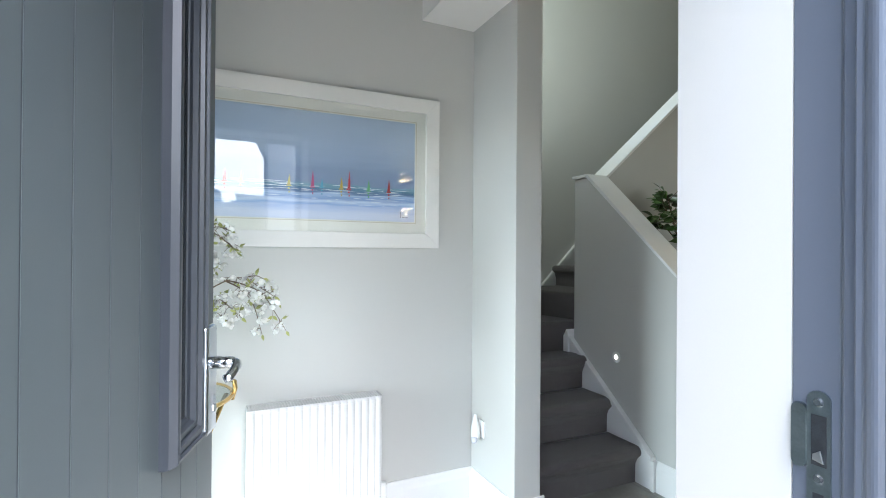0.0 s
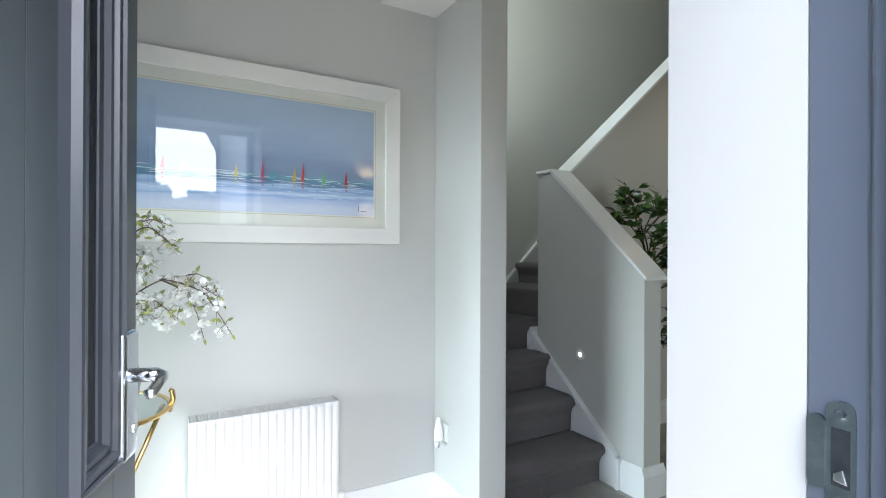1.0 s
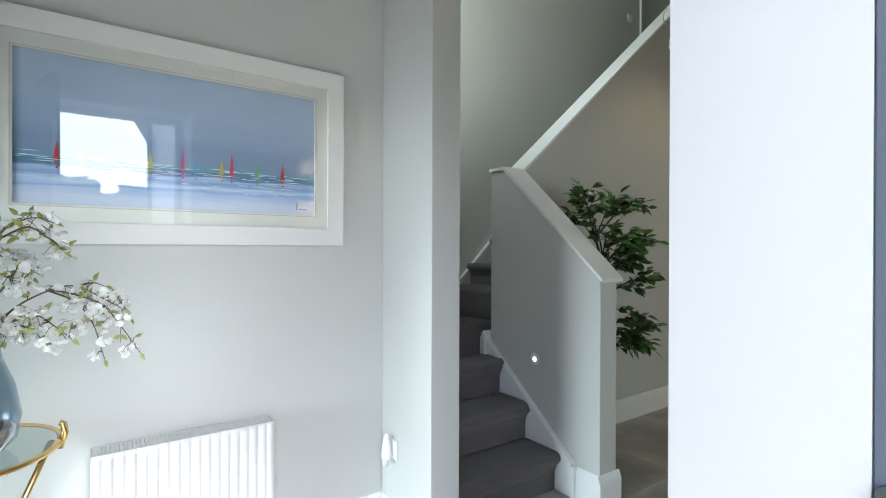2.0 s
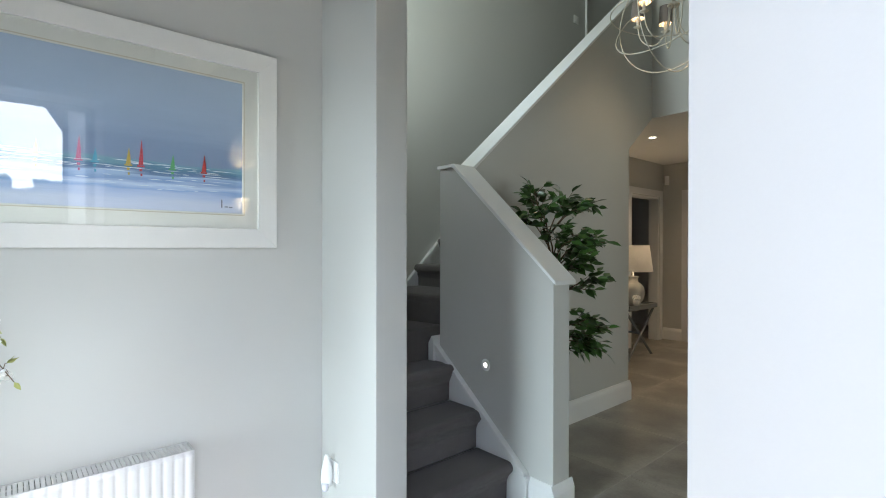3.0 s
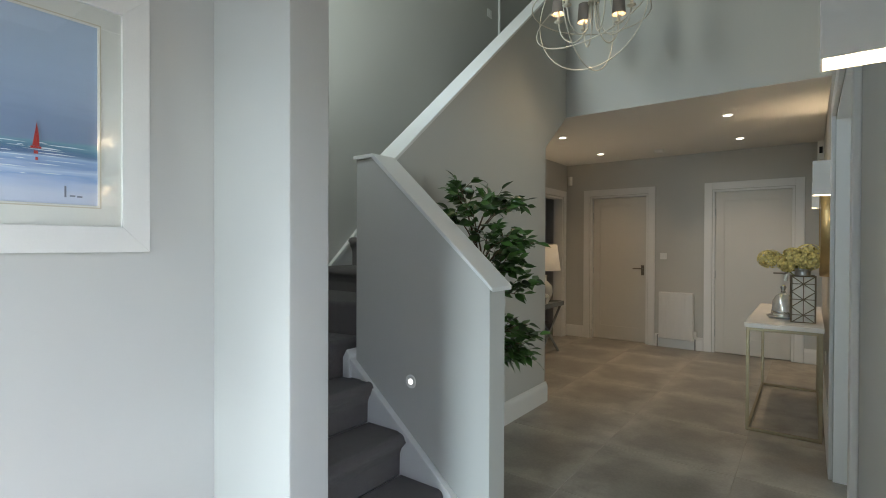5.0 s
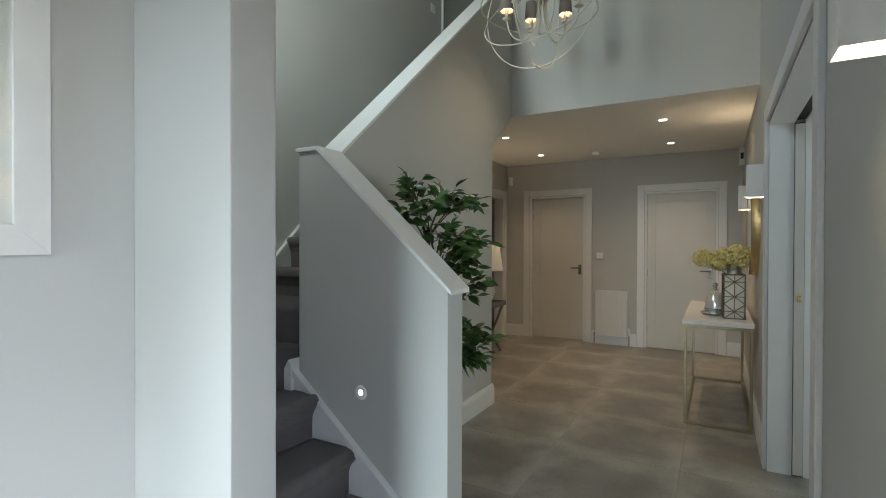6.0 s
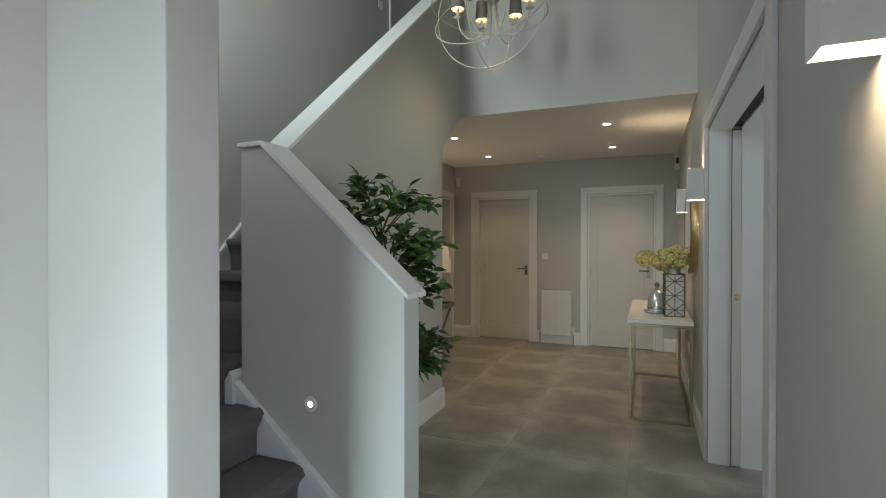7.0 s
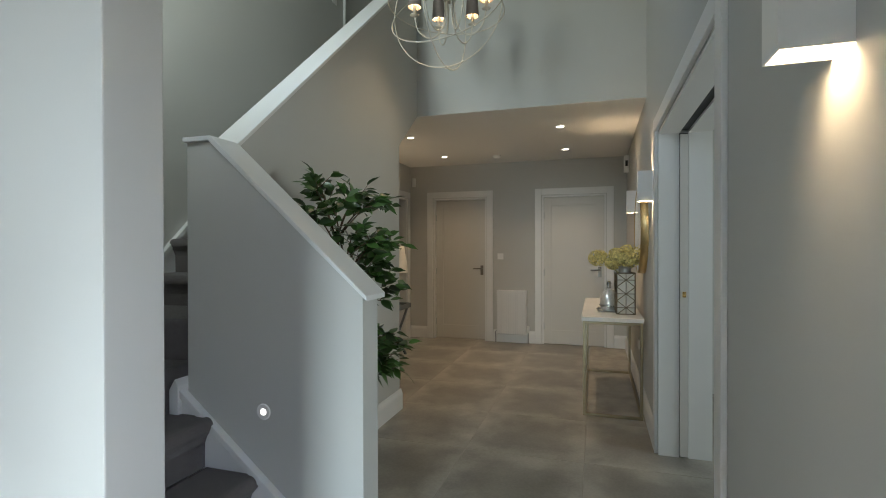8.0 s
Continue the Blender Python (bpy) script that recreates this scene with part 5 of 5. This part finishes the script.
for k in range(3):
    a = radians(-4 + 120 * k)
    c, s = math.cos(a), math.sin(a)
    bm = B()
    tube(bm, [(GX + 0.205 * c, GY + 0.205 * s, GZ), (GX - 0.12 * c, GY - 0.12 * s, 0.0)], 0.008, 8)
    part("leg", bm, BRASS, gt, smooth=True)
    bm = B()
    tube(bm, [(GX + 0.222 * c, GY + 0.222 * s, GZ - 0.02), (GX + 0.234 * c, GY + 0.234 * s, GZ + 0.02), (GX + 0.232 * c, GY + 0.232 * s, GZ + 0.045), (GX + 0.222 * c, GY + 0.222 * s, GZ + 0.05)], 0.010, 8, 0.8)
    part("knob", bm, BRASS, gt, smooth=True)
vz = GZ + 0.004
vs = thing("bud_vase", "tall smoked blue glass vase on the gilt table", "vase", m=pose(GX + 0.06, GY - 0.02, vz))
bm = B()
lathe(bm, [(0, 0), (0.05, 0), (0.075, 0.03), (0.085, 0.09), (0.07, 0.17), (0.045, 0.24), (0.035, 0.29), (0.04, 0.31), (0.036, 0.31), (0.031, 0.29), (0.041, 0.24), (0.066, 0.17), (0.081, 0.09), (0.071, 0.034), (0.048, 0.006), (0, 0.006)], 32)
part("body", bm, SMOKE, vs, smooth=True)
bl = thing("blossom_branches", "arching branches of white cherry blossom in the vase", "blossom branches")
rnd = random.Random(8)
vx, vy = GX + 0.06, GY - 0.02
bloom, buds, twig_ends = B(), B(), B()
def petal(bm, c, d, out, size):
    """One cupped, rounded petal standing from c: d is the bloom's axis, out the way it opens."""
    side = d.cross(out).normalized()
    tip = (out + 0.55 * d).normalized()
    v0 = bm.verts.new(c)
    ring = [bm.verts.new(Vector(c) + size * (a * tip + b * side + e * d)) for a, b, e in ((0.35, -0.34, 0.05), (0.75, -0.46, 0.16), (1.0, -0.16, 0.22), (1.0, 0.16, 0.22), (0.75, 0.46, 0.16), (0.35, 0.34, 0.05))]
    mid = bm.verts.new(Vector(c) + size * 0.6 * tip - size * 0.06 * d)
    for p, q in zip([v0] + ring, ring + [v0]):
        bm.faces.new((mid, p, q))
def cherry(c, size):
    """A half-double bloom: a ring of five petals and three smaller ones inside."""
    d = Vector((rnd.gauss(0, 1), rnd.gauss(0, 1) - 0.5, rnd.gauss(0, 1) - 0.2)).normalized()
    a = d.cross(Vector((0.31, 0.5, 0.8))).normalized()
    b = d.cross(a)
    for n, s, off in ((5, size, 0.0), (3, size * 0.7, 0.4)):
        for k in range(n):
            w = off + 2 * math.pi * k / n + rnd.uniform(-0.15, 0.15)
            petal(bloom, Vector(c), d, math.cos(w) * a + math.sin(w) * b, s * rnd.uniform(0.85, 1.1))
def young_leaf(p, way, size):
    way = way.normalized()
    side = way.cross(Vector((rnd.gauss(0, 1), rnd.gauss(0, 1), rnd.gauss(0, 1)))).normalized()
    pts = [buds.verts.new(Vector(p) + size * (a * way + b * side)) for a, b in ((0, 0), (0.35, -0.24), (0.7, -0.18), (1.05, 0), (0.7, 0.18), (0.35, 0.24))]
    m0 = buds.verts.new(Vector(p) + size * 0.5 * way - size * 0.07 * way.cross(side))
    for k in range(6):
        buds.faces.new((m0, pts[k], pts[(k + 1) % 6]))
def spray(line, blooms, leaves, start=0.25):
    """A bare twisting twig with clusters of blooms and pale young leaves along it."""
    pts = glide([Vector(p) + Vector((rnd.uniform(-0.006, 0.006), rnd.uniform(-0.006, 0.006), rnd.uniform(-0.006, 0.006))) for p in line], 5)
    bm = B()
    tube(bm, pts, 0.0030, 6, 0.35)
    part("branch", bm, BARK, bl, smooth=True)
    blooms, leaves = round(blooms * 1.45), round(leaves * 1.7)
    for k in range(blooms + leaves):
        p = pts[int((start + (1 - start) * rnd.random()) * (len(pts) - 1))]
        off = Vector((rnd.uniform(-0.03, 0.03), rnd.uniform(-0.03, 0.03), rnd.uniform(-0.035, 0.02)))
        q = p + off
        tube(twig_ends, [p, p + off * 0.5 + Vector((0, 0, 0.006)), q], 0.0012, 4, 0.7)
        if k < blooms:
            for _ in range(rnd.choice((2, 2, 3, 3))):
                cherry(q + Vector((rnd.uniform(-0.013, 0.013), rnd.uniform(-0.013, 0.013), rnd.uniform(-0.012, 0.01))), rnd.uniform(0.0115, 0.0155))
        else:
            for _ in range(3):
                young_leaf(q, off + Vector((rnd.uniform(-0.03, 0.03), rnd.uniform(-0.03, 0.03), rnd.uniform(-0.01, 0.03))), rnd.uniform(0.018, 0.03))
    young_leaf(pts[-1], pts[-1] - pts[-3], 0.024), young_leaf(pts[-1], pts[-1] - pts[-4] + Vector((0.004, 0.004, 0.004)), 0.018)
mouth = (vx, vy, vz + 0.27)
fork = (0.035, 1.95, 1.215)
# arching to the side, then drooping in forks
spray((mouth, (-0.04, 1.95, 1.17), fork, (0.10, 1.95, 1.225), (0.165, 1.96, 1.19), (0.212, 1.97, 1.155)), 7, 3)
spray((fork, (0.10, 1.94, 1.205), (0.165, 1.93, 1.17), (0.205, 1.94, 1.11), (0.245, 1.95, 1.025)), 9, 4, 0.35)
spray((fork, (0.09, 1.97, 1.18), (0.13, 1.96, 1.12), (0.165, 1.95, 1.015)), 9, 5, 0.3)
spray(((0.10, 1.95, 1.225), (0.14, 1.93, 1.232), (0.162, 1.92, 1.22)), 1, 1)
spray(((0.165, 1.96, 1.19), (0.20, 1.98, 1.17), (0.232, 1.98, 1.125)), 3, 2)
spray((mouth, (-0.05, 1.93, 1.13), (0.01, 1.92, 1.15), (0.06, 1.92, 1.115), (0.085, 1.92, 1.085)), 14, 5)
spray((mouth, (-0.06, 1.97, 1.11), (-0.01, 1.96, 1.125), (0.035, 1.95, 1.08)), 11, 5)
# rising, with drooping tips
spray((mouth, (-0.09, 1.94, 1.22), (-0.06, 1.94, 1.36), (0.0, 1.95, 1.405), (0.045, 1.95, 1.395)), 10, 9)
spray(((-0.06, 1.94, 1.36), (-0.01, 1.93, 1.385), (0.035, 1.93, 1.36), (0.07, 1.94, 1.325)), 5, 6)
spray((mouth, (-0.10, 1.96, 1.20), (-0.08, 1.97, 1.30), (-0.03, 1.98, 1.30), (0.01, 1.97, 1.26)), 12, 6)
spray((mouth, (-0.12, 1.93, 1.2), (-0.15, 1.92, 1.33), (-0.20, 1.93, 1.42)), 12, 6)
spray((mouth, (-0.14, 1.98, 1.17), (-0.20, 2.0, 1.25), (-0.27, 2.0, 1.27), (-0.33, 2.0, 1.2)), 12, 6)
spray((mouth, (-0.08, 1.92, 1.18), (-0.04, 1.9, 1.25), (-0.02, 1.9, 1.28)), 9, 4)
spray((mouth, (-0.11, 1.9, 1.19), (-0.10, 1.88, 1.30), (-0.07, 1.87, 1.40)), 10, 6)
tagged(part("twig", twig_ends, BARK, bl), kind="stuff")
tagged(part("blossom", bloom, PETAL, bl, tidy=False), kind="stuff")
tagged(part("young_leaves", buds, BUDLEAF, bl, tidy=False), kind="stuff")

# ---- house across the way, mirrored in the picture glass ----
nb = thing("neighbouring_house", "pale rendered neighbouring house with dark eaves", "house", m=pose(0.97, -6, 0, 0, 0, 10) @ pose(-1.3, 6, 0))
bm = B()
box(bm, 1.30, -10.0, -0.06, 8.0, -6.0, 3.62)
part("wall", bm, STONE, nb)
bm = B()
box(bm, 0.99, -10.2, 3.62, 8.2, -5.88, 3.80, 0.02)
part("eaves", bm, SLATE, nb)
bm = B()
prism(bm, [(0.95, 3.80), (8.24, 3.80), (4.5, 6.5)], -10.22, -5.86, "y")
part("roof", bm, SLATE, nb)
bm = B()
tube(bm, [(1.27, -5.95, 3.62), (1.27, -5.95, -0.06)], 0.04)
part("downpipe", bm, SLATE, nb)

# far trees closing the view behind the camera: clumps of leaves over stems
rnd = random.Random(31)
verts, faces = [], []
def far_leaf(c, size):
    n0 = len(verts)
    a = Vector((rnd.gauss(0, 1), rnd.gauss(0, 1), rnd.gauss(0, 1))).normalized()
    b = a.cross(Vector((0.3, 0.8, 0.5))).normalized()
    for u1, u2 in ((-1, -0.4), (0.1, -0.8), (1, 0.2), (0, 0.9)):
        verts.append(tuple(Vector(c) + size * (u1 * a + u2 * b)))
    faces.append((n0, n0 + 1, n0 + 2, n0 + 3))
for k in range(46):
    cx, cy, ch_ = -23 + k + rnd.uniform(-0.5, 0.5), -26 + rnd.uniform(-1.5, 1.5), rnd.uniform(3.4, 5.0)
    n0 = len(verts)
    for dx, dy, z in ((-0.12, 0, -0.1), (0.1, -0.1, -0.1), (0.1, 0.12, -0.1), (0, 0, ch_ * 0.8)):
        verts.append((cx + dx, cy + dy, z))
    faces.extend(((n0, n0 + 1, n0 + 3), (n0 + 1, n0 + 2, n0 + 3), (n0 + 2, n0, n0 + 3)))
    for _ in range(260):
        r = rnd.random() ** 0.5
        a = rnd.uniform(0, 2 * math.pi)
        z = rnd.uniform(0.05, 1.0)
        far_leaf((cx + 1.2 * r * math.cos(a) * (1.15 - 0.6 * z), cy + 1.2 * r * math.sin(a), z * ch_), rnd.uniform(0.22, 0.42))
me = bpy.data.meshes.new("far_trees")
me.from_pydata(verts, [], faces)
me.materials.append(mat("far_foliage", (0.07, 0.10, 0.045), 0.7, vary=0.25, scale=0.8, fine=6, bump=0.0, island=0.3))
tagged(new("far_trees", me), "distant hedge of leafy green trees beyond the paving", "trees", kind="stuff")

# ---- floor tiles ----
TS = 0.775
bm = B()
box(bm, 0.0025, 0.0025, -0.008, TS - 0.0025, TS - 0.0025, 0.0, 0.0012, 1)
tile_me = bpy.data.meshes.new("tile")
bm.to_mesh(tile_me)
bm.free()
tile_me.materials.append(TILE)
for i in range(-9, 6):
    for j in range(-1, 4):
        x, y = 3.745 + TS * i, 1.04 + TS * j
        if y < 0.3 and not (POCKET_A - 0.9 < x < POCKET_B + 0.2):
            continue
        if x > 8 or y > 5 or (y > WALL_Y and x < PIER_X0 - 0.4):
            continue
        ob = new("tile", tile_me)
        ob.parent = floor
        ob.location = (x, y, 0)
